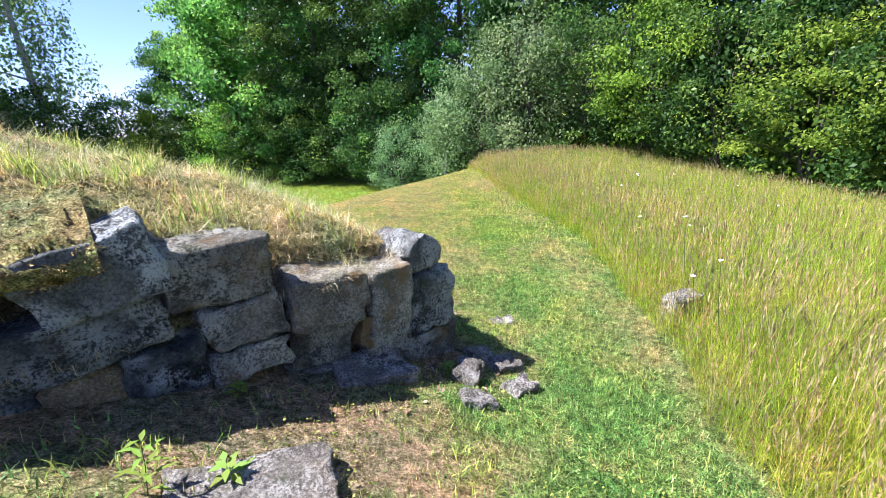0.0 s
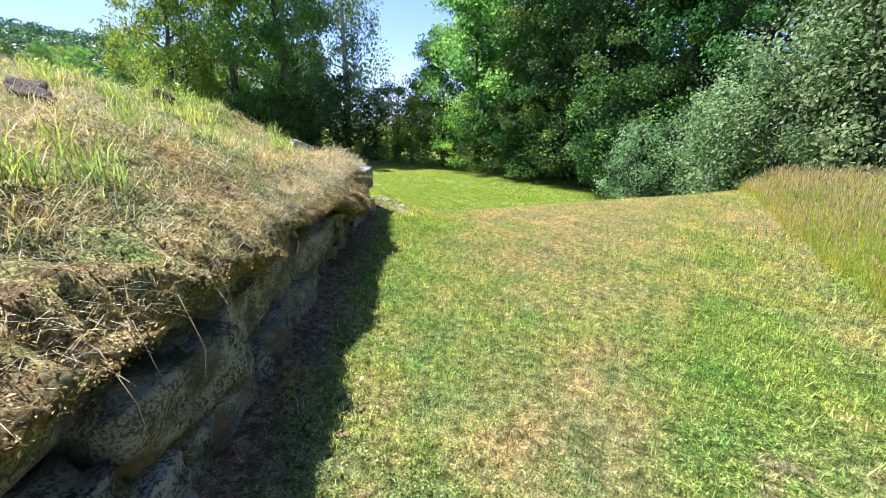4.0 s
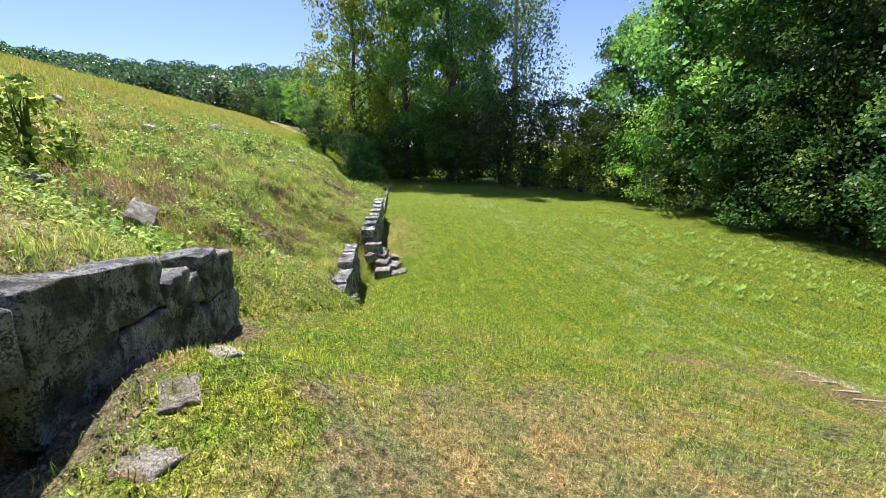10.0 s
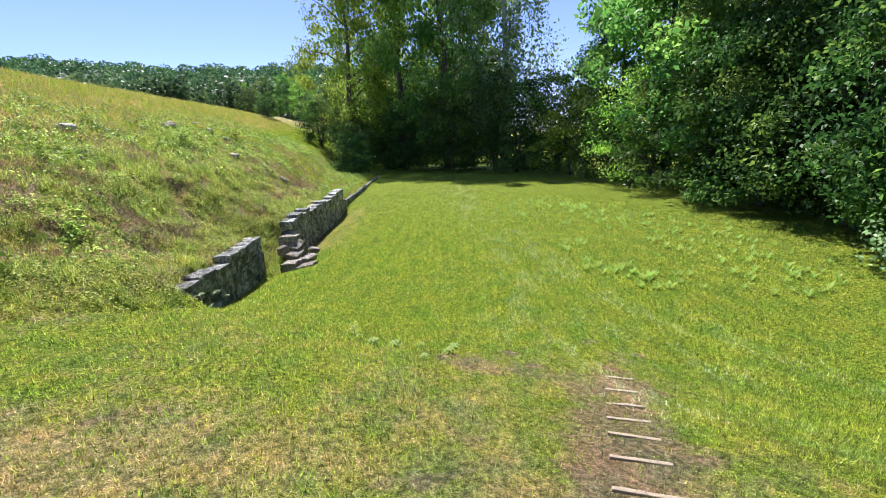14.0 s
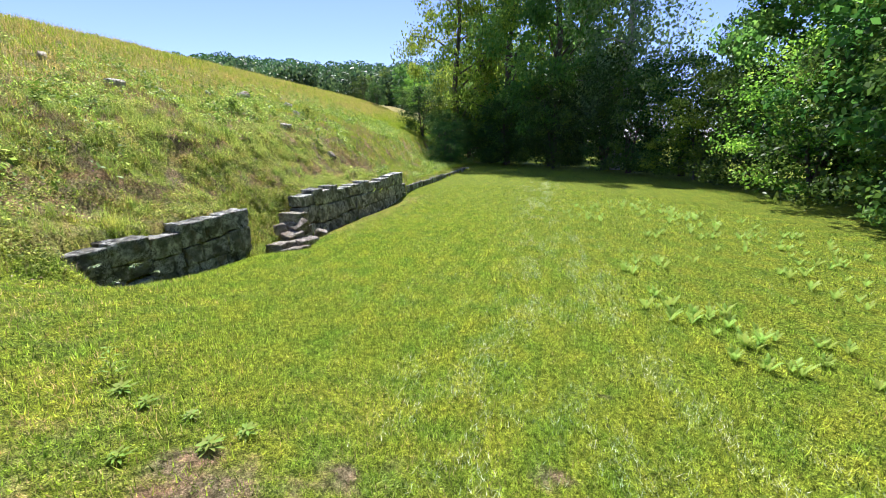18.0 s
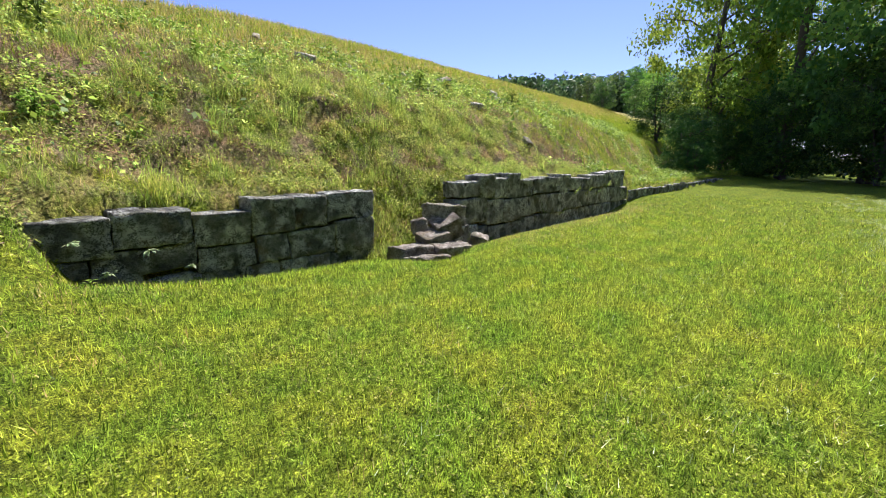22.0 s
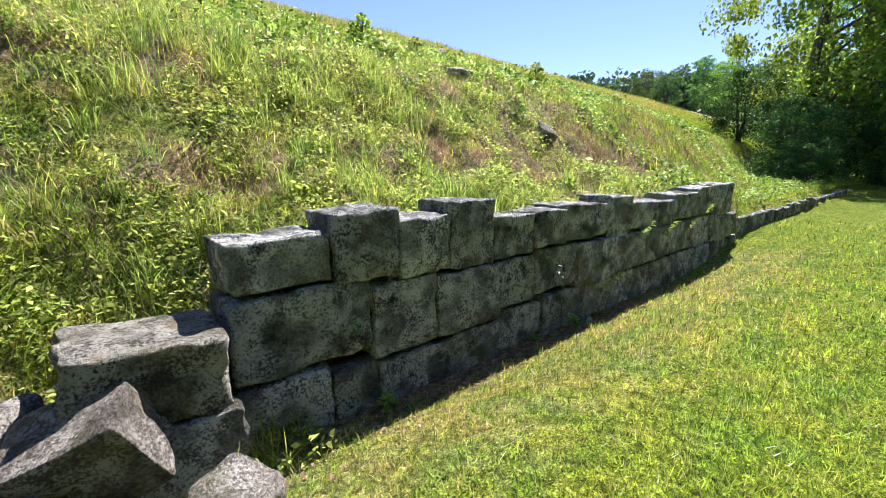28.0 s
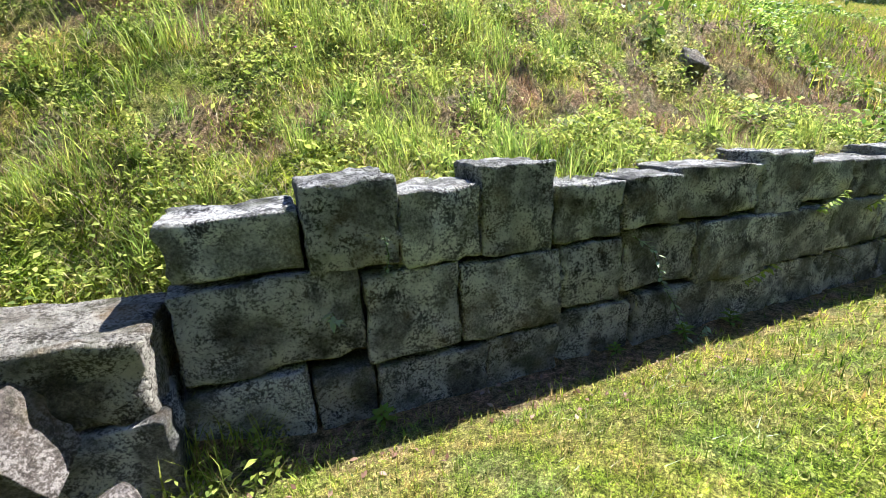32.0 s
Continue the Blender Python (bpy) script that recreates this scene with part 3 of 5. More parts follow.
gx = axis_steps(-27.0, 5.0, 0.15, -1500, 1500)
gy = axis_steps(-2.0, 24.0, 0.15, -1500, 1500)
GX, GY = np.meshgrid(gx, gy, indexing="ij")
fx, fy = GX.ravel(), GY.ravel()
gi = np.arange(len(fx)).reshape(GX.shape)
gq = np.stack([gi[:-1, :-1], gi[1:, :-1], gi[1:, 1:], gi[:-1, 1:]], -1).reshape(-1, 4)
ground = new("ground", np_mesh("ground", np.stack([fx, fy, height(fx, fy)], 1), [gq], M_GROUND, True, {"dry": dryness(fx, fy), "soil": soilness(fx, fy)}))
tagged(ground, "grassy ground with mown lawn, dry patches and a steep bank", "ground", "", "structure")


# ---- walls of hewn stone ----
def course(wall, start, end, cuts, z0, z1, mat, seed, jitter=0.03, **kw):
    for k, (a, b) in enumerate(zip(cuts, cuts[1:])):
        j = rng.uniform(-jitter, jitter, 4)
        top = z1[k] if isinstance(z1, (list, tuple)) else z1
        bot = z0[k] if isinstance(z0, (list, tuple)) else z0
        add_stone(wall, start, end, a, b, bot, top + j[0] * 0.3, mat, seed + k, out=j[1] * 0.8, tip=j[2] * 30, yaw=j[3] * 40, **kw)


def lower_wall_one():
    s, e = B1_START, B1_END
    w = wall_core("wall_lower_east", s, e, 0.05, 4.38, -0.75, 0.5, 0.55, "low dry-stone retaining wall of dark weathered blocks below the slope")
    course(w, s, e, [0.05, 0.74, 1.55, 2.27, 2.92, 3.47, 4.40], [0.24, 0.30, 0.20, 0.28, 0.30, 0.36], [0.68, 0.72, 0.62, 0.79, 0.79, 0.81], M_DARK, 100)
    course(w, s, e, [-0.10, 0.50, 1.57, 2.32, 2.80, 3.60, 4.38], [0.02, -0.02, -0.13, -0.12, -0.15, -0.18], [0.24, 0.30, 0.20, 0.28, 0.28, 0.36], M_DARK, 120)
    course(w, s, e, [0.02, 0.98, 1.52, 2.15, 2.65, 3.48, 4.38], -0.62, [0.02, -0.08, -0.12, -0.13, -0.14, -0.17], M_DARK, 140, depth=0.5)
    return w


def lower_wall_two():
    s, e = B2_START, B2_END
    w = wall_core("wall_lower_west", s, e, 0.1, 9.0, -0.7, 0.6, 0.55, "dry-stone retaining wall of dark lichened blocks in three courses")
    course(w, s, e, [0.04, 0.67, 1.17, 1.67, 2.18, 2.75, 3.23, 3.82, 4.14, 4.72, 5.36, 5.95, 6.9, 7.7, 8.6], [0.57, 0.53, 0.49, 0.46, 0.47, 0.52, 0.51, 0.51, 0.41, 0.50, 0.47, 0.52, 0.50, 0.45],
           [0.90, 1.02, 0.94, 1.04, 0.87, 0.88, 0.90, 0.89, 0.95, 0.85, 0.82, 0.90, 0.97, 1.0], M_LICHEN, 200)
    course(w, s, e, [0.02, 0.95, 1.53, 2.24, 2.79, 3.52, 4.33, 5.1, 5.9, 6.8, 7.6, 8.4, 9.0], [0.04, -0.05, -0.06, 0.0, 0.03, -0.03, 0.0, 0.02, 0.02, 0.0, 0.0, 0.0],
           [0.56, 0.50, 0.46, 0.46, 0.49, 0.47, 0.46, 0.48, 0.48, 0.48, 0.47, 0.45], M_LICHEN, 230)
    course(w, s, e, [0.0, 0.62, 0.98, 1.70, 2.25, 2.92, 3.7, 4.5, 5.3, 6.1, 7.0, 7.8, 8.5, 9.1], -0.55, [0.02, -0.06, -0.08, -0.08, -0.02, 0.0, -0.03, 0.0, 0.0, 0.0, 0.0, -0.02, -0.02], M_LICHEN, 260, depth=0.5)
    toothed_end(w)
    return w


def toothed_end(w):
    """The broken end of the lower wall: two blocks left standing proud."""
    s, e = B2_START, B2_END
    add_stone(w, s, e, -0.70, -0.02, 0.08, 0.50, M_STONE, 290, depth=0.55, out=0.24, tip=5, rounding=0.03, rough=0.05)
    add_stone(w, s, e, -0.66, 0.0, -0.34, 0.08, M_LICHEN, 291, depth=0.55, out=0.27, tip=-2, rounding=0.03, rough=0.05)
    add_stone(w, s, e, -0.55, 0.06, -0.74, -0.34, M_STONE, 292, depth=0.5, out=0.34, tip=3, rounding=0.04, rough=0.05, yaw=6)


def far_low_wall():
    s, e = B2_END, LOW_END
    w = wall_core("wall_lower_far", s, e, 0.2, 16.3, -0.5, 0.18, 0.2, "long low kerb of dark stones along the lawn")
    cuts = [0.3]
    while cuts[-1] < 16.2:
        cuts.append(cuts[-1] + rng.uniform(0.5, 1.0))
    course(w, s, e, cuts, -0.45, [float(v) for v in rng.uniform(0.24, 0.34, len(cuts))], M_DARK, 300, depth=0.1)
    return w


def end_wall():
    s, e = END_W, CORNER
    w = wall_core("wall_upper_end", s, e, -0.2, 4.0, 2.2, 3.85, 3.0, "end of an old stone wall with large pale and grey blocks")
    # start, end, bottom, top, dip towards the corner, how far proud, stone
    blocks = [
        (3.84, 4.27, 2.76, 3.24, 4, 0.02, M_LICHEN), (3.50, 3.865, 2.90, 3.385, 2, 0.04, M_PALE), (2.97, 3.515, 3.10, 3.46, 9, 0.05, M_PALE), (2.92, 3.39, 2.80, 3.15, 12, -0.03, M_STONE),
        (3.41, 3.52, 2.86, 3.09, 14, 0.03, M_OCHRE), (3.44, 3.86, 2.66, 2.93, 12, 0.0, M_STONE), (2.36, 2.92, 3.46, 3.82, 7, 0.0, M_STONE), (2.50, 2.96, 3.185, 3.455, 0, 0.02, M_STONE), (2.47, 2.93, 2.97, 3.18, 2, 0.0, M_STONE),
        (1.86, 2.42, 3.60, 3.98, -11, 0.03, M_DARK), (1.70, 2.38, 3.34, 3.64, -5, 0.0, M_DARK), (1.80, 2.12, 3.02, 3.33, 4, -0.02, M_OCHRE), (2.11, 2.50, 3.02, 3.33, 3, 0.0, M_DARK),
        (3.74, 4.26, 2.28, 2.75, 0, 0.0, M_STONE), (3.2, 3.76, 2.32, 2.68, 5, -0.02, M_STONE), (2.55, 3.22, 2.45, 2.86, 6, -0.01, M_STONE), (1.7, 2.55, 2.6, 3.02, 4, -0.02, M_STONE),
        (1.05, 1.72, 3.45, 3.95, -3, 0.0, M_DARK), (1.0, 1.80, 3.0, 3.45, 2, 0.0, M_DARK), (0.3, 1.05, 3.45, 4.0, 0, -0.02, M_DARK), (0.2, 1.0, 3.0, 3.45, 3, 0.0, M_DARK),
    ]
    for k, (s0, s1, z0, z1, dip, out, mat) in enumerate(blocks):
        add_stone(w, s, e, s0, s1, z0, z1, mat, 400 + k, depth=0.5, out=out, tip=dip, rounding=0.035, rough=0.05, yaw=rng.uniform(-4, 4))
    # the gabled stone that crowns the corner
    cap = add_stone(w, s, e, 3.86, 4.19, 3.25, 3.53, M_LICHEN, 440, depth=0.55, out=-0.02, tip=0, rounding=0.05, rough=0.04, yaw=6)
    co = np.array([v.co[:] for v in cap.data.vertices])
    co[:, 2] -= 0.75 * np.maximum(np.abs(co[:, 0] + 0.02) - 0.04, 0) * (co[:, 2] > 0.02)
    cap.data.vertices.foreach_set("co", co.astype(np.float32).ravel())
    cap.data.update()
    return w


def upper_wall():
    s, e = CORNER, A_END
    w = wall_core("wall_upper", s, e, 0.2, 8.8, 1.95, 3.2, 3.0, "old retaining wall of rough mossy rocks under dry overhanging turf")
    seed = 500
    for z0, z1, sx in ((2.08, 2.52, 0.0), (2.5, 2.86, 0.25), (2.84, 3.08, 0.1)):
        c = sx
        while c < (7.2 if z0 > 2.4 else 8.5):
            ln = rng.uniform(0.45, 1.0)
            add_stone(w, s, e, c, min(c + ln, 8.55), z0 + rng.uniform(-0.05, 0.05), z1 + rng.uniform(-0.06, 0.06), M_STONE, seed, depth=0.5,
                      out=rng.uniform(-0.10, 0.05) - (0.10 if z0 > 2.7 else 0), tip=rng.uniform(-7, 7), rounding=0.10, rough=0.07, yaw=rng.uniform(-5, 5))
            seed += 1
            c += ln
    # the long smooth slab that ends it, on a set-back block
    add_stone(w, s, e, 7.35, 8.98, 2.64, 3.04, M_DARK, 590, depth=0.95, out=0.03, rounding=0.03, rough=0.012)
    add_stone(w, s, e, 7.5, 8.80, 2.1, 2.64, M_DARK, 591, depth=0.8, out=-0.03, rounding=0.05, rough=0.03)
    return w


def upper_wall_return():
    s, e = A_END, B0_END
    w = wall_core("wall_upper_return", s, e, 0.1, 3.95, 0.7, 2.75, 2.1, "stepped piece of old wall with dark worn blocks in rough grass")
    rows = [(0.1, 1.75, 2.52, 2.96, 9), (1.7, 2.25, 2.22, 2.60, 2), (2.2, 2.72, 2.1, 2.46, -3), (2.7, 3.22, 2.05, 2.60, 0), (3.2, 3.95, 1.85, 2.42, 4),
            (0.1, 0.95, 2.15, 2.66, 4), (0.9, 1.75, 2.0, 2.44, 5), (1.7, 2.45, 1.75, 2.22, 3), (2.4, 3.2, 1.6, 2.06, 2), (3.15, 3.95, 1.42, 1.86, 2),
            (0.3, 1.3, 1.75, 2.15, 2), (1.2, 2.1, 1.45, 1.95, 2), (2.1, 3.0, 1.15, 1.6, 2), (3.0, 3.9, 0.9, 1.42, 0)]
    for k, (s0, s1, z0, z1, dip) in enumerate(rows):
        add_stone(w, s, e, s0, s1, z0, z1, M_DARK, 600 + k, depth=0.5, out=rng.uniform(-0.03, 0.04), tip=dip, rounding=0.03, rough=0.045)
    return w


# ---- grass and leaves as real blades ----
def scatter(x0, x1, y0, y1, per_m2, keep, reach=99.0):
    """Random places in a rectangle near the walked line; keep(x, y) gives the share that stays."""
    n = int((x1 - x0) * (y1 - y0) * per_m2)
    x, y = rng.uniform(x0, x1, n).astype(np.float32), rng.uniform(y0, y1, n).astype(np.float32)
    if reach < 90:
        k = to_line(x, y, TRACK) < reach
        x, y = x[k].astype(float), y[k].astype(float)
    k = rng.random(len(x)) < keep(x, y)
    return x[k], y[k]


def blades(name, x, y, h, w, mat, lean=0.45, two=False, z=None, heading=None, droop=0.0):
    """A field of grass blades: triangles, or bent strips where two is set."""
    n = len(x)
    z = (height(x, y) if z is None else z) - 0.004
    a = rng.uniform(0, 2 * np.pi, n)
    face = np.stack([np.cos(a), np.sin(a), np.zeros(n)], 1)
    b = rng.uniform(0, 2 * np.pi, n) if heading is None else heading + rng.normal(0, 0.6, n)
    ln = np.abs(rng.normal(lean, 0.22, n))
    go = np.stack([np.cos(b) * ln, np.sin(b) * ln, np.sqrt(np.maximum(0.02, 1 - np.minimum(ln, 0.99) ** 2))], 1)
    root = np.stack([x, y, z], 1)
    hw = (face.T * w / 2).T
    dry = dryness(x, y)
    if not two:
        co = np.stack([root - hw, root + hw, root + (go.T * h).T], 1).reshape(-1, 3)
        i = np.arange(n)[:, None] * 3
        return np_mesh(name, co, [np.concatenate([i, i + 1, i + 2], 1)], mat, False, {"dry": np.repeat(dry, 3)})
    m = root + (go.T * h * 0.55).T
    m[:, 2] += 0.06 * h
    bend = np.stack([np.cos(b), np.sin(b), np.full(n, -droop)], 1)
    tip = m + (go.T * h * 0.42).T + (bend.T * h * rng.uniform(0.05, 0.3, n)).T
    co = np.stack([root - hw, root + hw, m + hw * 0.75, m - hw * 0.75, tip], 1).reshape(-1, 3)
    i = np.arange(n)[:, None] * 5
    return np_mesh(name, co, [np.concatenate([i, i + 1, i + 2, i + 3], 1), np.concatenate([i + 3, i + 2, i + 4], 1)], mat, False, {"dry": np.repeat(dry, 5)})


def leaf_quads(c, size, flat=0.3, aspect=0.55, upward=0.0):
    """Diamond leaves at the points c."""
    n = len(c)
    nrm = rng.normal(0, 1, (n, 3))
    nrm[:, 2] = np.abs(nrm[:, 2]) + upward
    nrm /= np.linalg.norm(nrm, axis=1, keepdims=True)
    t = np.cross(nrm, rng.normal(0, 1, (n, 3)))
    t /= np.linalg.norm(t, axis=1, keepdims=True)
    b = np.cross(nrm, t)
    sz = size * rng.uniform(0.6, 1.35, n)
    a, d = (t.T * sz / 2).T, (b.T * sz * aspect / 2).T
    fold = (nrm.T * sz * 0.12).T
    co = np.stack([c - a, c + d + fold, c + a, c - d + fold], 1).reshape(-1, 3)
    i = np.arange(n)[:, None] * 4
    return co, np.concatenate([i, i + 1, i + 2, i + 3], 1)


def stuff(name, me, label, category):
    return tagged(new(name, me), label, category, "", "stuff")


# ---- trees and shrubs ----
def tube(points, radii, sides=7):
    """A tapered limb along points."""
    co, quads = [], []
    for k, (p, r) in enumerate(zip(points, radii)):
        d = (points[min(k + 1, len(points) - 1)] - points[max(k - 1, 0)]).normalized()
        s = d.orthogonal().normalized()
        t = d.cross(s)
        for j in range(sides):
            a = 2 * math.pi * j / sides
            co.append(p + (s * math.cos(a) + t * math.sin(a)) * r)
    for k in range(len(points) - 1):
        for j in range(sides):
            a, b = k * sides + j, k * sides + (j + 1) % sides
            quads.append((a, b, b + sides, a + sides))
    return [tuple(c) for c in co], quads


def limbs_mesh(name, limbs, mat, sides=7):
    co, quads = [], []
    for pts, rad in limbs:
        c, q = tube(pts, rad, sides)
        quads += [tuple(i + len(co) for i in f) for f in q]
        co += c
    return np_mesh(name, co, [np.array(quads)], mat, True)


def tree(h, crown_r, crown_base, leaves, leaf, bark, foliage, label, category="tree", clumps=70, weep=0.0, stems=1, spread=0.34):
    """A tree at the origin: trunk with limbs, and a crown of many small leaves in clumps."""
    top = tagged(new(category), label, category)
    limbs, tips = [], []
    for s in range(stems):
        lean = Vector((rng.uniform(-1, 1), rng.uniform(-1, 1), 0)) * (0.10 if stems == 1 else 0.42) * crown_r
        r0 = 0.017 * h if stems == 1 else 0.010 * h + 0.015
        spine = [Vector((0, 0, -0.25)) + Vector((rng.uniform(-0.2, 0.2), rng.uniform(-0.2, 0.2), 0)) * (stems > 1)]
        for k in range(1, 8):
            f = k / 7
            spine.append(Vector((lean.x * f + rng.normal(0, 0.012) * h, lean.y * f + rng.normal(0, 0.012) * h, 0.92 * h * f)))
        limbs.append((spine, [r0 * (1.25 - k / 7 * 1.15) for k in range(8)]))
        for k in range(int(16 / stems) + 4):
            f = rng.uniform(crown_base, 0.95)
            i = min(6, int(f * 7))
            p = spine[i].lerp(spine[i + 1], f * 7 - i)
            a = rng.uniform(0, 2 * math.pi)
            out = crown_r * (0.45 + 0.55 * math.sin(math.pi * min(1, (f - crown_base) / (1 - crown_base) * 0.8 + 0.2))) * rng.uniform(0.55, 1.0)
            e = p + Vector((math.cos(a) * out, math.sin(a) * out, out * rng.uniform(0.15, 0.6)))
            m = p.lerp(e, 0.5) + Vector((0, 0, out * 0.08))
            limbs.append(([p, m, e], [r0 * 0.32 * (1.1 - f * 0.7), r0 * 0.2 * (1.1 - f * 0.7), r0 * 0.05]))
            tips.append((p, m, e))
    trunk = part("trunk", limbs_mesh("trunk", limbs, bark), top)
    # clumps hang along the outer limbs and fill an uneven envelope
    cl, sz = [], []
    for k in range(clumps):
        if k % 3:
            f = rng.uniform(0, 1)
            zz = crown_base * h + (h * 1.0 - crown_base * h) * f
            rad = crown_r * math.sqrt(max(0.03, 1 - (2 * f - 0.85) ** 2 / 1.4)) * rng.uniform(0.55, 1.05)
            a = rng.uniform(0, 2 * math.pi)
            cl.append((math.cos(a) * rad, math.sin(a) * rad, zz))
        else:
            p, m, e = tips[rng.integers(len(tips))]
            q = m.lerp(e, rng.uniform(0.2, 1.15))
            cl.append(tuple(q))
        sz.append(crown_r * rng.uniform(0.12, spread))
    cl, sz = np.array(cl), np.array(sz)
    which = rng.integers(0, clumps, leaves)
    d = rng.normal(0, 1, (leaves, 3))
    d /= np.linalg.norm(d, axis=1, keepdims=True)
    c = cl[which] + d * (sz[which] * rng.random(leaves) ** 0.45 * (1 + 0.12 * np.abs(rng.normal(0, 1, leaves))))[:, None] * np.array([1, 1, 0.62 + weep])
    if weep:
        c[:, 2] -= weep * rng.random(leaves) ** 2 * 2.2
    c[:, 2] = np.maximum(c[:, 2], 0.15 + 0.2 * rng.random(leaves))
    co, q = leaf_quads(c, leaf, aspect=0.6)
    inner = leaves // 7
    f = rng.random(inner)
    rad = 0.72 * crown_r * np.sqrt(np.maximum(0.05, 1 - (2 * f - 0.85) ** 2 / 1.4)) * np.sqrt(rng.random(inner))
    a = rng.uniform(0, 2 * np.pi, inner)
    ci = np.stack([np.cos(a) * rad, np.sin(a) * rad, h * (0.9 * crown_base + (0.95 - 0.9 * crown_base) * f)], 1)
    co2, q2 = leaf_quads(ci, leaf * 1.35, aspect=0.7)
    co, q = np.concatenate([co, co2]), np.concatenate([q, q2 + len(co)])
    # Inner leaves stay dark-toned: shade inside the crown put into their colour.
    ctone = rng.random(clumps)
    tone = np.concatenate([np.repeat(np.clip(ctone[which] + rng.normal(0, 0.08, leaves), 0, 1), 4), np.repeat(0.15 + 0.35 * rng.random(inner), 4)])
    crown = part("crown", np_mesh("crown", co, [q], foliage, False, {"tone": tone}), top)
    return top


def copy_thing_scaled(src, x, y, scale, turn, up=1.0):
    ob = copy_thing(src, pose(x, y, float(height(x, y)), 0, 0, turn))
    ob.scale = (scale, scale, scale * up * rng.uniform(0.92, 1.08))
    return ob


def plant_trees():
    kinds = {
        "broad": tree(20, 6.0, 0.10, 21000, 0.29, M_BARK, M_LEAF_A, "tall broadleaf tree with a dense dark green crown", clumps=95, spread=0.27),
        "ash": tree(20, 6.5, 0.12, 13000, 0.26, M_BARK, M_LEAF_C, "tall loose-crowned ash tree at the wood's edge", clumps=90, spread=0.25),
        "birch": tree(18, 4.2, 0.1, 15000, 0.22, M_BIRCH, M_LEAF_B, "tall birch with drooping feathery grey-green twigs", clumps=80, weep=0.7, spread=0.3),
        "near": tree(19, 5.6, 0.10, 36000, 0.19, M_BARK, M_LEAF_D, "broadleaf tree with a deep leafy crown beside the meadow", clumps=130, spread=0.24),
        "shrub": tree(5.2, 2.7, 0.06, 10500, 0.125, M_BARK, M_LEAF_D, "dense dark green shrub at the wood's edge", "shrub", clumps=70, stems=4),
        "bright": tree(5.0, 2.5, 0.06, 10500, 0.115, M_BARK, M_LEAF_C, "leafy bright green shrub in front of the trees", "shrub", clumps=60, stems=4),
        "silver": tree(5.0, 2.6, 0.05, 9000, 0.12, M_BARK, M_LEAF_B, "bushy grey-green willow shrub at the meadow's edge", "shrub", clumps=70, weep=0.25, stems=4),
        "young": tree(5.2, 1.35, 0.12, 5200, 0.11, M_BIRCH, M_LEAF_B, "young birch with hanging pale green leaves", "tree", clumps=60, weep=0.35, spread=0.4),
    }
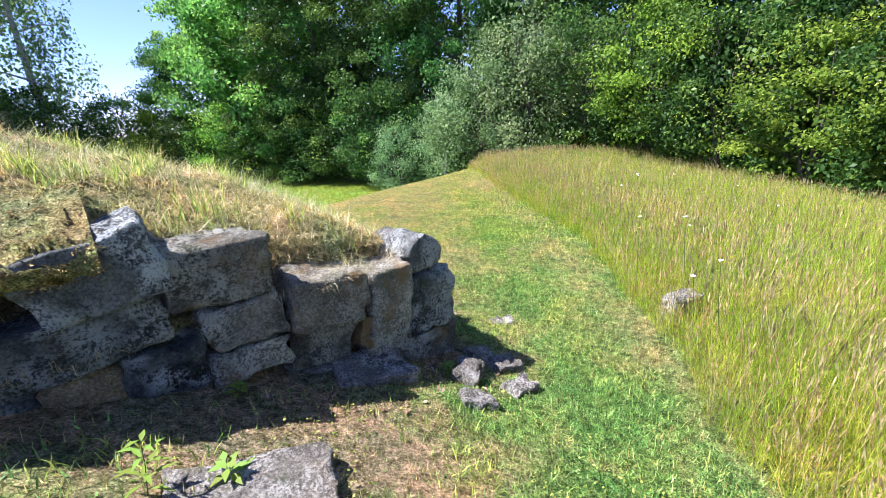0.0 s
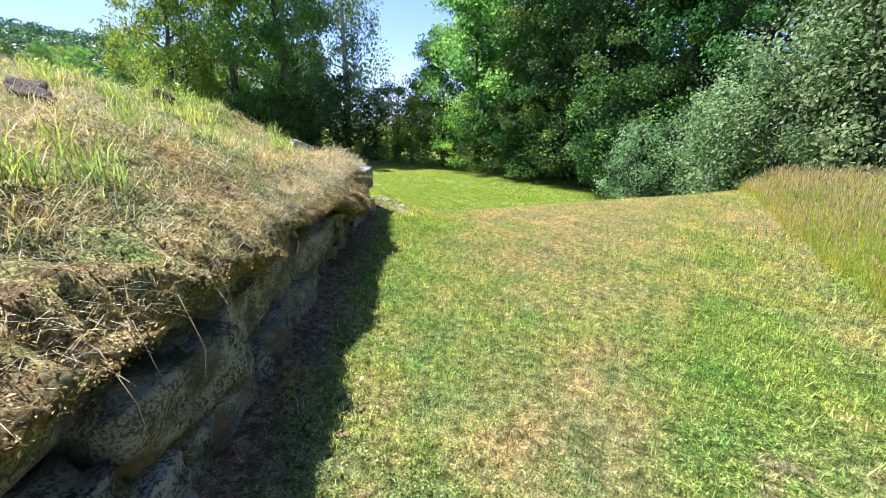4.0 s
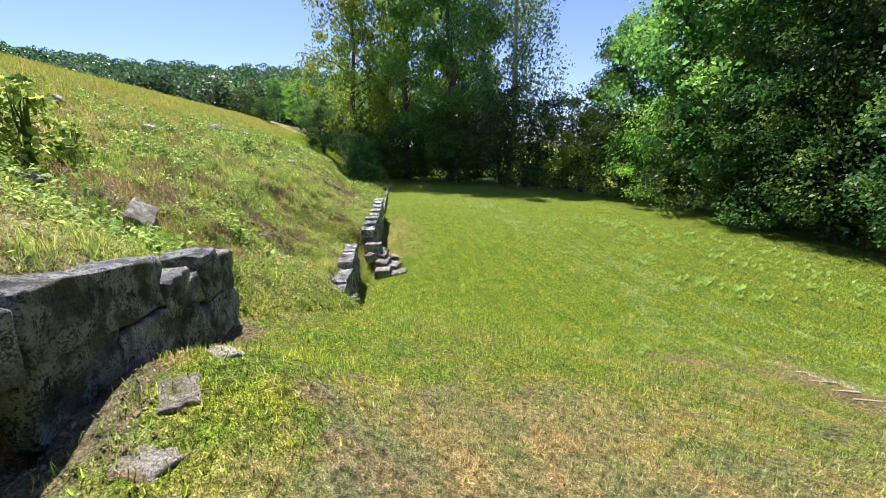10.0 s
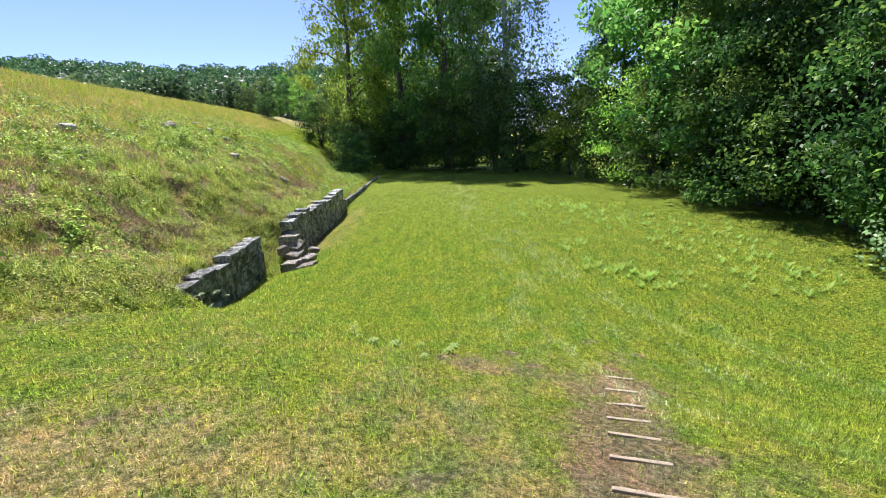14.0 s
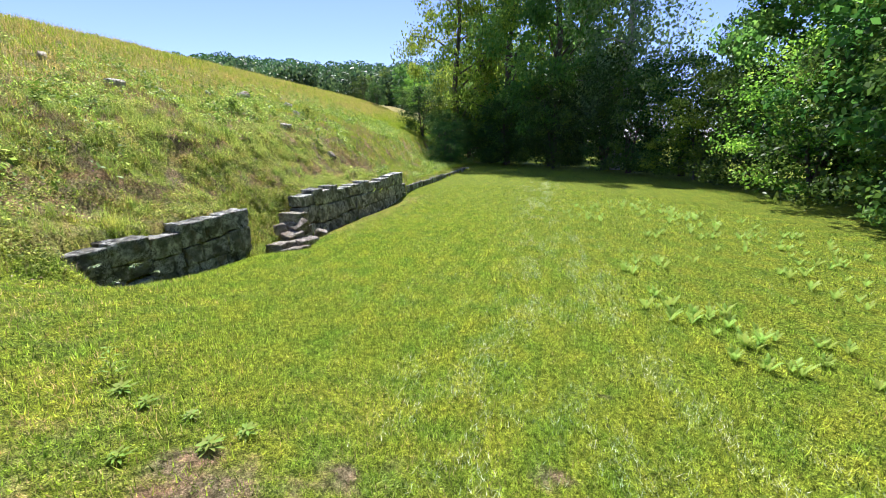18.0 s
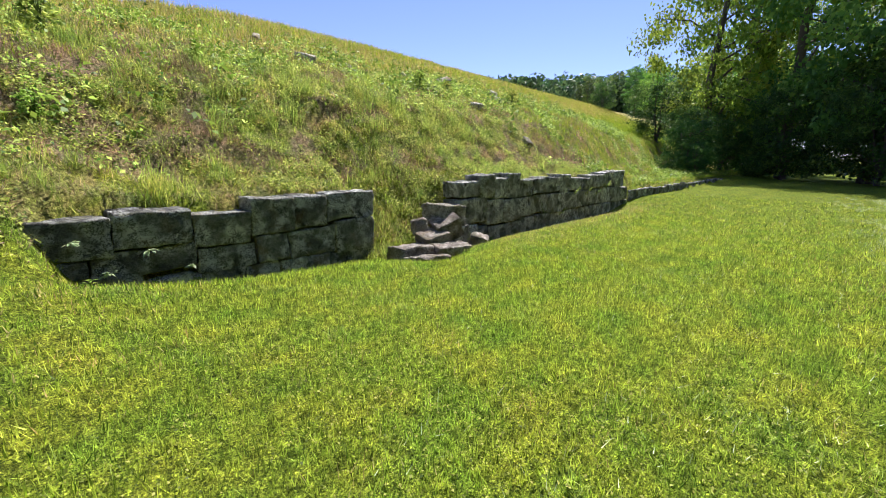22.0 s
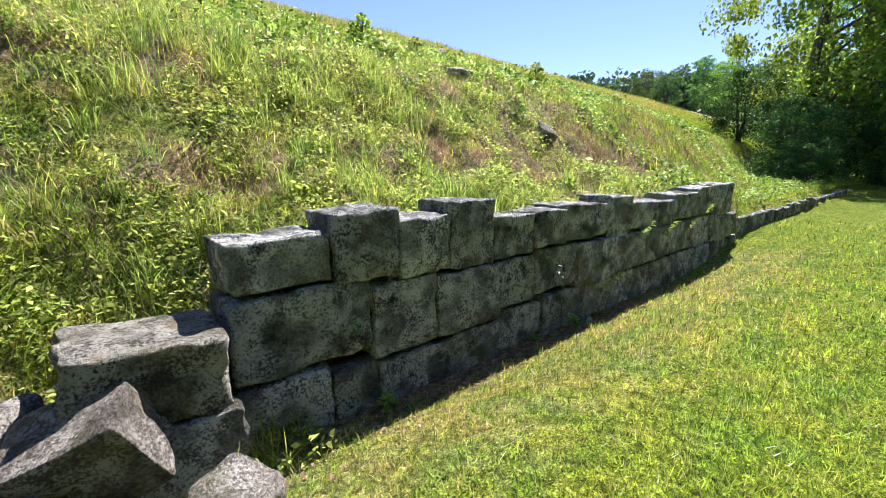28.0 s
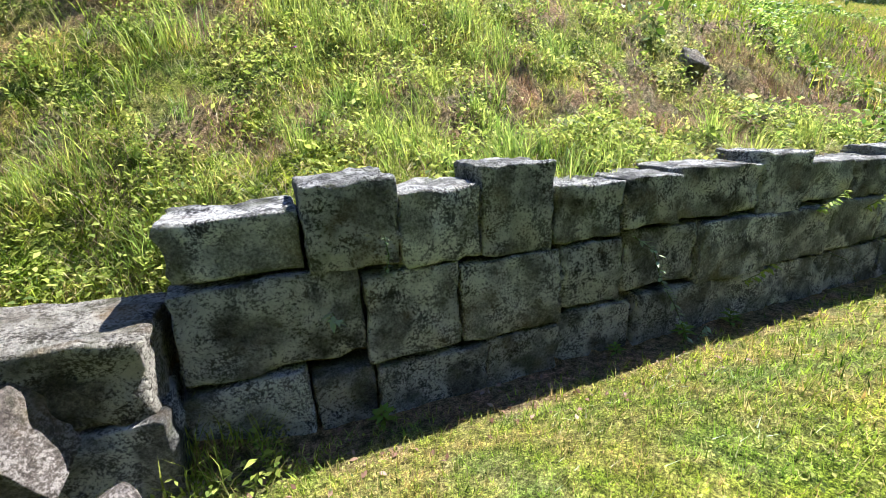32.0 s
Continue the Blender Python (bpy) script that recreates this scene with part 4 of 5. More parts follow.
    spots = [
        ("ash", -53, 30, 0.95, 1.45), ("ash", -48.5, 34.5, 1.1, 1.35), ("broad", -43, 37, 1.1, 1.3), ("birch", -36, 39.5, 1.15, 1.25), ("broad", -50, 44, 1.0, 1.3), ("ash", -58, 34, 1.0, 1.3),
        ("broad", -24.5, 42, 0.62), ("broad", -20, 41, 0.85), ("broad", -14, 38, 1.05), ("near", -9, 36, 1.0), ("near", -4, 33.5, 1.0), ("near", 1, 31, 0.95),
        ("birch", 5.5, 27, 0.95), ("near", 10, 24, 0.9), ("near", 14, 19, 0.9), ("birch", 17, 13, 0.9), ("broad", 19, 6, 0.9), ("broad", 20, -2, 0.9),
        ("broad", -17, 48, 1.15), ("broad", -7, 45, 1.15), ("ash", 3, 41, 1.15), ("broad", 12, 35, 1.15), ("broad", 20, 27, 1.1), ("broad", 26, 16, 1.1),  ("broad", 27, 4, 1.0),
        ("broad", -68, 31, 0.42), ("ash", -75, 29, 0.36), ("broad", -82, 27, 0.34), ("broad", -90, 25, 0.34), ("ash", -99, 22, 0.34), ("ash", -87, 30, 0.38), ("broad", -108, 20, 0.36), ("broad", -64, 38, 0.8), ("ash", -76, 37, 0.7),  ("broad", -22, 52, 1.1), ("ash", -12, 52, 1.1),
        ("shrub", -62, 21.5, 0.6), ("shrub", -68, 20, 0.6), ("shrub", -53, 26, 1.0), ("shrub", -43, 26.4, 0.75), ("shrub", -46.5, 27.6, 0.95), ("shrub", -40.6, 26.6, 0.45), ("shrub", -56, 33, 1.5), ("shrub", -49, 34.5, 1.6), ("shrub", -42, 36.5, 1.7), ("shrub", -36, 38.5, 1.7), ("shrub", -29, 40, 1.6), ("shrub", -16, 38.5, 1.7), ("shrub", -11, 36, 1.7), ("shrub", -6, 34, 1.6), ("shrub", -1.5, 30.5, 1.5), ("shrub", 5.5, 25.5, 1.6), ("shrub", 10, 21, 1.6), ("shrub", 13.5, 15.5, 1.5), ("shrub", 16.5, 9, 1.5),
        ("shrub", -53, 31.5, 1.1), ("shrub", -46, 33.5, 1.2), ("shrub", -39, 35.5, 1.15), ("shrub", -32, 38, 1.1), ("bright", -26, 38.5, 1.2), ("shrub", -22, 38, 1.2), ("bright", -18, 37, 1.35), ("shrub", -14, 35.5, 1.35), ("shrub", -10.5, 33.5, 1.35),
        ("shrub", -7, 31.5, 1.25), ("shrub", -4.2, 29.5, 1.2), ("silver", -2.8, 26.6, 0.8), ("young", -0.15, 24.6, 1.0), ("silver", 1.8, 23.8, 1.15), ("shrub", 3.4, 25.5, 1.2),
        ("silver", 4.6, 21.8, 1.2), ("shrub", 6.8, 21.0, 1.15), ("bright", 8.6, 18.6, 1.15), ("shrub", 10.4, 16.6, 1.1), ("bright", 11.6, 13.8, 1.05), ("shrub", 13.0, 11.0, 1.05), ("bright", 13.8, 7.8, 1.0), ("shrub", 14.6, 4.0, 1.05), ("shrub", 15, 0, 1.0),
    ]
    used = set()
    for kind, x, y, sc, *tall in spots:
        up = tall[0] if tall else 1.0
        if kind in used:
            copy_thing_scaled(kinds[kind], x, y, sc, rng.uniform(0, 360), up)
        else:
            ob = kinds[kind]
            ob.location = (x, y, float(height(x, y)))
            ob.scale = (sc, sc, sc * up)
            used.add(kind)


def wooded_ridge():
    """Far hillside covered with trees."""
    yaw = np.radians(np.linspace(52, 132, 460))
    r = np.linspace(75, 420, 100)
    Y, R = np.meshgrid(yaw, r, indexing="ij")
    x, y = -2.6 - np.sin(Y) * R, 10 + np.cos(Y) * R
    ridge = 3 + np.interp(np.degrees(Y), [52, 70, 80, 90, 100, 132], [37, 43, 46, 43, 45, 40]) * smooth(60, 330, R)
    ridge = ridge * (0.93 + 0.14 * fbm(x * 0.013, y * 0.013, 71))
    lump = 4 * fbm(x * 0.2, y * 0.2, 79, 3)
    z = ridge + lump
    i = np.arange(x.size).reshape(x.shape)
    q = np.stack([i[:-1, :-1], i[:-1, 1:], i[1:, 1:], i[1:, :-1]], -1).reshape(-1, 4)
    tagged(new("backdrop_ridge", np_mesh("backdrop_ridge", np.stack([x, y, z], -1).reshape(-1, 3), [q], M_FARHILL)), "distant ridge covered with dense green woodland", "hill", "", "structure")
    # separate treetops of leaf masses give it an uneven outline
    n, per = 900, 120
    a, rr = np.radians(rng.uniform(66, 122, n)), 125 + 240 * rng.random(n) ** 0.75
    px, py = -2.6 - np.sin(a) * rr, 10 + np.cos(a) * rr
    rz = 3 + np.interp(np.degrees(a), [52, 70, 80, 90, 100, 132], [37, 43, 46, 43, 45, 40]) * smooth(60, 330, rr)
    rz = rz * (0.93 + 0.14 * fbm(px * 0.013, py * 0.013, 71))
    size = rng.uniform(2.6, 5.2, n)
    d = rng.normal(0, 1, (n, per, 3))
    d /= np.linalg.norm(d, axis=2, keepdims=True)
    d[..., 2] = np.abs(d[..., 2]) * 1.35 - 0.2
    c = np.stack([px, py, rz + rng.uniform(-0.5, 2.5, n)], 1)[:, None] + d * size[:, None, None]
    co, q = leaf_quads(c.reshape(-1, 3), 1.05, aspect=0.7)
    stuff("woodland", np_mesh("woodland", co, [q], M_FAR), "far green treetops on the ridge", "woodland")
    # the nearer edge of the wood, with finer leaves
    n, per = 150, 420
    a, rr = np.radians(rng.uniform(74, 112, n)), rng.uniform(82, 150, n)
    px, py = -2.6 - np.sin(a) * rr, 10 + np.cos(a) * rr
    rz = np.maximum(3 + 48 * smooth(60, 330, rr), height(px, py))
    size = rng.uniform(2.2, 4.0, n)
    d = rng.normal(0, 1, (n, per, 3))
    d *= (rng.random((n, per)) ** 0.3 / np.linalg.norm(d, axis=2))[..., None]
    d[..., 2] *= 1.3
    c = np.stack([px, py, rz + 2.2], 1)[:, None] + d * size[:, None, None]
    co, q = leaf_quads(c.reshape(-1, 3), 0.75, aspect=0.7)
    stuff("woodland", np_mesh("woodland", co, [q], M_FAR), "green trees at the foot of the wooded ridge", "woodland")


def farhill_material():
    m, n, l, p = material("woodland_canopy")
    pos = n.new("ShaderNodeNewGeometry").outputs["Position"]
    f = noise_tex(n, l, 0.35, 6.0, pos, 0.75)
    g = noise_tex(n, l, 0.05, 3.0, pos)
    c = mixrgb(n, l, f, (0.012, 0.028, 0.008), (0.09, 0.15, 0.035))
    l.new(mixrgb(n, l, maths(n, l, "MULTIPLY", g, 0.5), c, (0.10, 0.17, 0.05)), p.inputs["Base Color"])
    p.inputs["Roughness"].default_value = 0.9
    bump(n, l, f, 1.0, 1.5, p)
    return m


M_FARHILL = farhill_material()


# ---- grass of each kind of ground ----
MEADOW_EDGE = [(1.55, 0.2), (1.6, 1.8), (1.62, 2.4), (1.85, 3.3), (1.9, 4.5), (2.15, 6.3), (1.9, 8.4), (1.55, 11.2), (1.2, 14.5), (0.9, 17.3)]


def meadow_in(x, y):
    """Metres inside the uncut meadow (outside: minus)."""
    ys = np.array([p[1] for p in MEADOW_EDGE])
    xs = np.array([p[0] for p in MEADOW_EDGE])
    return np.minimum(x - np.interp(y, ys, xs) + 0.25 * (fbm(y * 1.7, y * 0 + 2.0, 13) - 0.5), 18.0 - y + 0.3 * x)


def grow_lawn():
    def near(x, y):
        d = to_line(x, y, TRACK)
        return (behind(x, y) < -0.12) * (meadow_in(x, y) < 0.1) * np.exp(-((d / 2.3) ** 2)) * (1 - 0.85 * np.clip(soilness(x, y), 0, 1))

    x, y = scatter(-20, 4.5, -1, 22.5, 3800, near, 4.6)
    h = rng.uniform(0.022, 0.062, len(x)) * (1 + 0.4 * (dryness(x, y) < 0.2))
    stuff("lawn_grass", blades("lawn_grass", x, y, h, rng.uniform(0.0035, 0.0075, len(x)), M_LAWN, 0.42), "short mown grass, green with dry straw-coloured patches", "grass")

    def mid(x, y):
        d = to_line(x, y, TRACK)
        return (behind(x, y) < -0.12) * (meadow_in(x, y) < 0.1) * smooth(1.2, 2.6, d) * (0.12 + 0.88 * np.exp(-((d / 4.5) ** 2))) * (d < 16) * (1 - 0.8 * np.clip(soilness(x, y), 0, 1))

    x, y = scatter(-30, 4.5, -2, 34, 1000, mid, 12.0)
    h = rng.uniform(0.04, 0.095, len(x))
    stuff("lawn_grass", blades("lawn_grass", x, y, h, rng.uniform(0.005, 0.010, len(x)) * (1 + 0.14 * to_line(x, y, TRACK)), M_LAWN, 0.4), "mown lawn of bright green grass with pale cut streaks", "grass")

    def clover(x, y):
        d = to_line(x, y, TRACK)
        return (behind(x, y) < -0.15) * (meadow_in(x, y) < 0) * np.exp(-((d / 2.4) ** 2)) * smooth(0.50, 0.62, fbm(x * 1.5, y * 1.5, 83))

    x, y = scatter(-20, 4.0, -0.5, 22.5, 900, clover, 4.6)
    c = np.stack([x, y, height(x, y) + rng.uniform(0.008, 0.03, len(x))], 1)
    co, q = leaf_quads(c, 0.017, aspect=0.7, upward=1.0)
    stuff("lawn_weeds", np_mesh("lawn_weeds", co, [q], M_WEED), "clover and small leafy weeds in the lawn", "weeds")

    def tufts(x, y):
        v = fbm(x * 2.2, y * 2.2, 91)
        return (behind(x, y) < -0.1) * (meadow_in(x, y) < 0) * smooth(0.60, 0.72, v) * np.exp(-((to_line(x, y, TRACK) / 3.5) ** 2))

    x, y = scatter(-20, 4, 0, 23, 1100, tufts, 5.5)
    stuff("grass_tufts", blades("grass_tufts", x, y, rng.uniform(0.04, 0.09, len(x)), rng.uniform(0.005, 0.009, len(x)), M_TUFT, 0.6, True), "taller green tufts in the mown lawn", "grass")


def grow_meadow():
    def edge(x, y):
        m = meadow_in(x, y)
        return (m > 0) * (0.25 + 0.75 * np.exp(-((m / 2.2) ** 2))) * (x < 12)

    x, y = scatter(0.5, 12, -1, 19, 2700, edge)
    m = meadow_in(x, y)
    h = rng.uniform(0.30, 0.60, len(x)) * (0.55 + 0.45 * smooth(0, 0.7, m))
    stuff("meadow_grass", blades("meadow_grass", x, y, h, rng.uniform(0.0018, 0.0042, len(x)) * (1 + 0.14 * np.maximum(m, 0)), M_MEADOW, 0.38, True, droop=0.5), "tall uncut meadow grass, yellow-green and ripening", "grass")
    k = rng.random(len(x)) < 0.14
    x, y, h = x[k], y[k], h[k] * 1.12
    n = len(x)
    z = height(x, y)
    ln = rng.normal(0, 0.16, (n, 2))
    top = np.stack([x + ln[:, 0] * h, y + ln[:, 1] * h, z + h], 1)
    root = np.stack([x, y, z], 1)
    side = rng.normal(0, 1, (n, 3))
    side[:, 2] = 0
    side /= np.linalg.norm(side, axis=1, keepdims=True)
    a = root + (top - root) * 0.80
    b = root + (top - root) * 0.9
    wide = side * rng.uniform(0.003, 0.008, n)[:, None]
    thin = side * 0.0015
    co = np.stack([root - thin, root + thin, a + thin, a - thin, b + wide, top, b - wide], 1).reshape(-1, 3)
    i = np.arange(n)[:, None] * 7
    me = np_mesh("seed_heads", co, [np.concatenate([i, i + 1, i + 2, i + 3], 1), np.concatenate([i + 3, i + 2, i + 4, i + 6], 1), np.concatenate([i + 6, i + 4, i + 5], 1)], M_SEED, False, {"dry": np.full(7 * n, 0.6)})
    stuff("meadow_seed_heads", me, "pale beige seed heads above the meadow grass", "grass")


def grow_slope():
    def close(x, y):
        u, q = behind(x, y), along(x, y)
        return on_slope(x, y) * (u < 7) * np.exp(-((to_line(x, y, TRACK) / 7.5) ** 2)) * (q < 12) * (0.35 + 0.65 * smooth(0.35, 0.6, fbm(x * 1.4, y * 1.4, 17))) * (1 - 0.7 * scar(x, y))

    x, y = scatter(-24, 0, 1, 18, 1500, close, 12.0)
    mound = 1 - smooth(-6.0, -2.5, along(x, y))
    k = rng.random(len(x)) > 0.35 * mound
    x, y, mound = x[k], y[k], mound[k]
    h = rng.uniform(0.05, 0.17, len(x)) * (0.5 + 0.9 * fbm(x * 1.1, y * 1.1, 19)) * (1 - 0.4 * mound)
    stuff("slope_grass", blades("slope_grass", x, y, h, rng.uniform(0.004, 0.010, len(x)), M_LAWN, 0.5, True), "rough grass and dry stalks on the slope", "grass")

    # clumps of long fresh blades
    cx, cy = scatter(-22, -0.5, 1, 18, 8.0, lambda x, y: smooth(0.36, 0.54, fbm(x * 0.9, y * 0.9, 93)) * (1 - 0.6 * scar(x, y)) * on_slope(x, y) * (behind(x, y) < 6.5) * np.exp(-((to_line(x, y, TRACK) / 7.0) ** 2)))
    rep_n = rng.integers(25, 60, len(cx))
    size = np.repeat(rng.uniform(0.6, 1.3, len(cx)), rep_n)
    x = np.repeat(cx, rep_n) + rng.normal(0, 0.055, rep_n.sum()) * size
    y = np.repeat(cy, rep_n) + rng.normal(0, 0.055, rep_n.sum()) * size
    stuff("fresh_tufts", blades("fresh_tufts", x, y, rng.uniform(0.10, 0.27, len(x)) * size, rng.uniform(0.005, 0.011, len(x)), M_TUFT, 0.28, True), "clumps of long fresh green blades on the slope", "grass")

    def rank(x, y):
        return smooth(0.46, 0.60, fbm(x * 0.7, y * 0.7, 193)) * on_slope(x, y) * (behind(x, y) < 7) * (along(x, y) > -3.5) * (to_line(x, y, TRACK) < 10) * (1 - 0.9 * scar(x, y))

    cx, cy = scatter(-24, -6, 5, 19, 7.0, rank)
    rep_n = rng.integers(30, 70, len(cx))
    size = np.repeat(rng.uniform(0.6, 1.25, len(cx)), rep_n)
    x = np.repeat(cx, rep_n) + rng.normal(0, 0.075, rep_n.sum()) * size
    y = np.repeat(cy, rep_n) + rng.normal(0, 0.075, rep_n.sum()) * size
    stuff("rank_grass", blades("rank_grass", x, y, rng.uniform(0.18, 0.42, len(x)) * size, rng.uniform(0.006, 0.013, len(x)), M_TUFT, 0.36, True, droop=0.3), "tall rank tufts of bright grass on the slope", "grass")

    def wide(x, y):
        u = behind(x, y)
        return (u > 0.4) * (u < 24) * smooth(6, 11, to_line(x, y, TRACK))

    x, y = scatter(-62, 0, -8, 33, 210, wide)
    h = rng.uniform(0.12, 0.34, len(x)) * (0.7 + 0.5 * smooth(5, 14, behind(x, y)))
    stuff("hill_grass", blades("hill_grass", x, y, h, rng.uniform(0.014, 0.03, len(x)), M_HILL, 0.4), "uncut yellow-green grass on the hill", "grass")

    def straw(x, y):
        u, q = behind(x, y), along(x, y)
        return (u > 0.15) * (u < 5) * np.exp(-((to_line(x, y, TRACK) / 6.0) ** 2)) * np.clip(dryness(x, y) + 0.2, 0, 1)

    x, y = scatter(-22, 0.5, 0.5, 19, 1500, straw)
    stuff("straw_litter", blades("straw_litter", x, y, rng.uniform(0.08, 0.26, len(x)), rng.uniform(0.002, 0.005, len(x)), M_STRAW, 0.95, True, droop=0.4), "matted dead straw lying over the turf", "straw")

    def mossy(x, y):
        u, q = behind(x, y), along(x, y)
        near = np.exp(-((to_line(x, y, TRACK) / 5.0) ** 2))
        return (u > 0.1) * (u < 6) * near * (0.4 + 0.6 * (1 - smooth(-6, -2, q))) * smooth(0.35, 0.6, fbm(x * 1.6, y * 1.6, 47))

    x, y = scatter(-20, 0.5, 0.5, 18, 3200, mossy, 7.0)
    c = np.stack([x, y, height(x, y) + rng.uniform(0.0, 0.035, len(x))], 1)
    co, q = leaf_quads(c, 0.018, aspect=0.4, upward=0.3)
    stuff("moss_and_stalks", np_mesh("moss_and_stalks", co, [q], M_MOSSLEAF), "brown and yellow moss with broken stalks on the turf", "moss")

    def weeds(x, y):
        u, q = behind(x, y), along(x, y)
        return on_slope(x, y) * (u < 8) * smooth(-6.5, -2.0, q) * (q < 16) * np.exp(-((to_line(x, y, TRACK) / 8.0) ** 2)) * smooth(0.36, 0.56, fbm(x * 1.9, y * 1.9, 27)) * (1 - 0.85 * scar(x, y))

    cx, cy = scatter(-26, -3, 5, 20, 210, weeds)
    rep_n = rng.integers(8, 26, len(cx))
    size = np.repeat(rng.uniform(0.5, 1.6, len(cx)), rep_n)
    n = rep_n.sum()
    a, r = rng.uniform(0, 2 * np.pi, n), 0.10 * size * np.sqrt(rng.random(n))
    x, y = np.repeat(cx, rep_n) + np.cos(a) * r, np.repeat(cy, rep_n) + np.sin(a) * r
    c = np.stack([x, y, height(x, y) + 0.015 + 0.13 * size * rng.random(n) * (1 - 0.5 * (r / (0.10 * size)) ** 2)], 1)
    co, q = leaf_quads(c, 0.036 * size, aspect=0.5, upward=0.8)
    stuff("low_weeds", np_mesh("low_weeds", co, [q], M_WEED), "low leafy weeds spread over the slope", "weeds")


def grow_scrub():
    """Leafy clumps and dead stalks over the whole long slope."""
    def reach(x, y):
        u, q = behind(x, y), along(x, y)
        return (u > 0.45) * (u < 12) * (q > -6) * (q < 36) * smooth(4.5, 8, to_line(x, y, TRACK))

    def leafy(x, y):
        return reach(x, y) * (1 - 0.85 * scar(x, y)) * smooth(0.40, 0.56, fbm(x * 0.8, y * 0.8, 141)) * (1 - 0.6 * smooth(6, 12, behind(x, y)))

    for mat, per, seedling, label in ((M_WEED, 16, 0.7, "leafy yellow-green weeds covering the long slope"), (M_DOCK, 9, 1.0, "dark green weeds in clumps on the long slope")):
        cx, cy = scatter(-46, -3, 0, 32, per, leafy)
        rep_n = rng.integers(9, 22, len(cx))
        size = np.repeat(rng.uniform(0.5, 1.7, len(cx)) * seedling, rep_n)
        n = rep_n.sum()
        a, r = rng.uniform(0, 2 * np.pi, n), 0.17 * size * np.sqrt(rng.random(n))
        x, y = np.repeat(cx, rep_n) + np.cos(a) * r, np.repeat(cy, rep_n) + np.sin(a) * r
        c = np.stack([x, y, height(x, y) + 0.02 + 0.24 * size * rng.random(n)], 1)
        co, q = leaf_quads(c, 0.085 * size, aspect=0.5, upward=0.7)
        stuff("slope_weeds", np_mesh("slope_weeds", co, [q], mat), label, "weeds")

    def stalky(x, y):
        return reach(x, y) * (0.08 + scar(x, y)) * (behind(x, y) < 9)

    def stalky_near(x, y):
        u, d = behind(x, y), to_line(x, y, TRACK)
        return on_slope(x, y) * (u < 8) * (along(x, y) > -3) * (d < 9) * np.exp(-((d / 7.5) ** 2)) * (0.15 + scar(x, y))

    cx, cy = scatter(-24, -6, 5, 19, 60, stalky_near)
    rep_n = rng.integers(14, 34, len(cx))
    x, y = np.repeat(cx, rep_n) + rng.normal(0, 0.10, rep_n.sum()), np.repeat(cy, rep_n) + rng.normal(0, 0.10, rep_n.sum())
    stuff("dead_stalks", blades("dead_stalks", x, y, rng.uniform(0.06, 0.22, len(x)), rng.uniform(0.003, 0.007, len(x)), M_STALK, 0.55, True), "pinkish brown dead stalks among the weeds", "straw")

    cx, cy = scatter(-44, -3, 0, 32, 12, stalky)
    rep_n = rng.integers(10, 26, len(cx))
    size = np.repeat(rng.uniform(0.5, 1.3, len(cx)), rep_n)
    x = np.repeat(cx, rep_n) + rng.normal(0, 0.13, rep_n.sum()) * size
    y = np.repeat(cy, rep_n) + rng.normal(0, 0.13, rep_n.sum()) * size
    stuff("dead_stalks", blades("dead_stalks", x, y, rng.uniform(0.10, 0.30, len(x)) * size, rng.uniform(0.008, 0.018, len(x)), M_STALK, 0.5), "brown dead stalks in patches on the slope", "straw")


# ---- loose things ----
def fallen_stone(x, y, size, seed, mat, label, turn=0.0, rx=0.0, ry=0.0, sink=0.25, z=None, rounding=0.06, rough=0.04):
    """A loose stone; without a height of its own it lies on the ground and leans with it."""
    ob = new("fallen_stone", block_mesh("fallen_stone", size, mat, rounding, rough, seed))
    if z is None:
        r = 0.25
        fall = Vector((float(height(x - r, y) - height(x + r, y)) / (2 * r), float(height(x, y - r) - height(x, y + r)) / (2 * r), 1.0))
        up = Vector((0, 0, 1)).rotation_difference(fall.normalized()).to_matrix().to_4x4()
        ob.matrix_basis = Matrix.Translation((x, y, float(height(x, y)))) @ up @ pose(0, 0, size[2] * (0.5 - sink), rx, ry, turn)
    else:
        ob.matrix_basis = pose(x, y, z + size[2] * (0.5 - sink), rx, ry, turn)
    return tagged(ob, label, "stone", "fallen stones")


def scatter_stones():
    L = "bleached squared block fallen from the wall onto grass"
    for k, (x, y, z, sx, sy, sz, turn, rx, ry) in enumerate([
        (-14.56, 16.83, -0.31, 0.64, 0.48, 0.32, 152, -9, 3), (-14.90, 16.40, -0.27, 0.64, 0.48, 0.36, 150, -4, 3), (-15.34, 16.95, -0.29, 0.66, 0.42, 0.38, 138, 4, 3),
        (-15.46, 16.62, -0.10, 0.52, 0.40, 0.34, 140, 10, -8), (-15.80, 16.76, 0.10, 0.50, 0.36, 0.40, 132, 18, -20), (-16.04, 17.30, -0.24, 0.34, 0.28, 0.42, 100, 8, 16),
        (-15.74, 17.12, -0.32, 0.26, 0.24, 0.32, 120, 0, 10), (-15.62, 16.3, 0.12, 0.34, 0.3, 0.3, 30, 8, -8)]):
        fallen_stone(x, y, (sx, sy, sz), 700 + k, M_FALLEN, L, turn, rx, ry, 0.5, z, 0.025 if k < 5 else 0.09, 0.035)
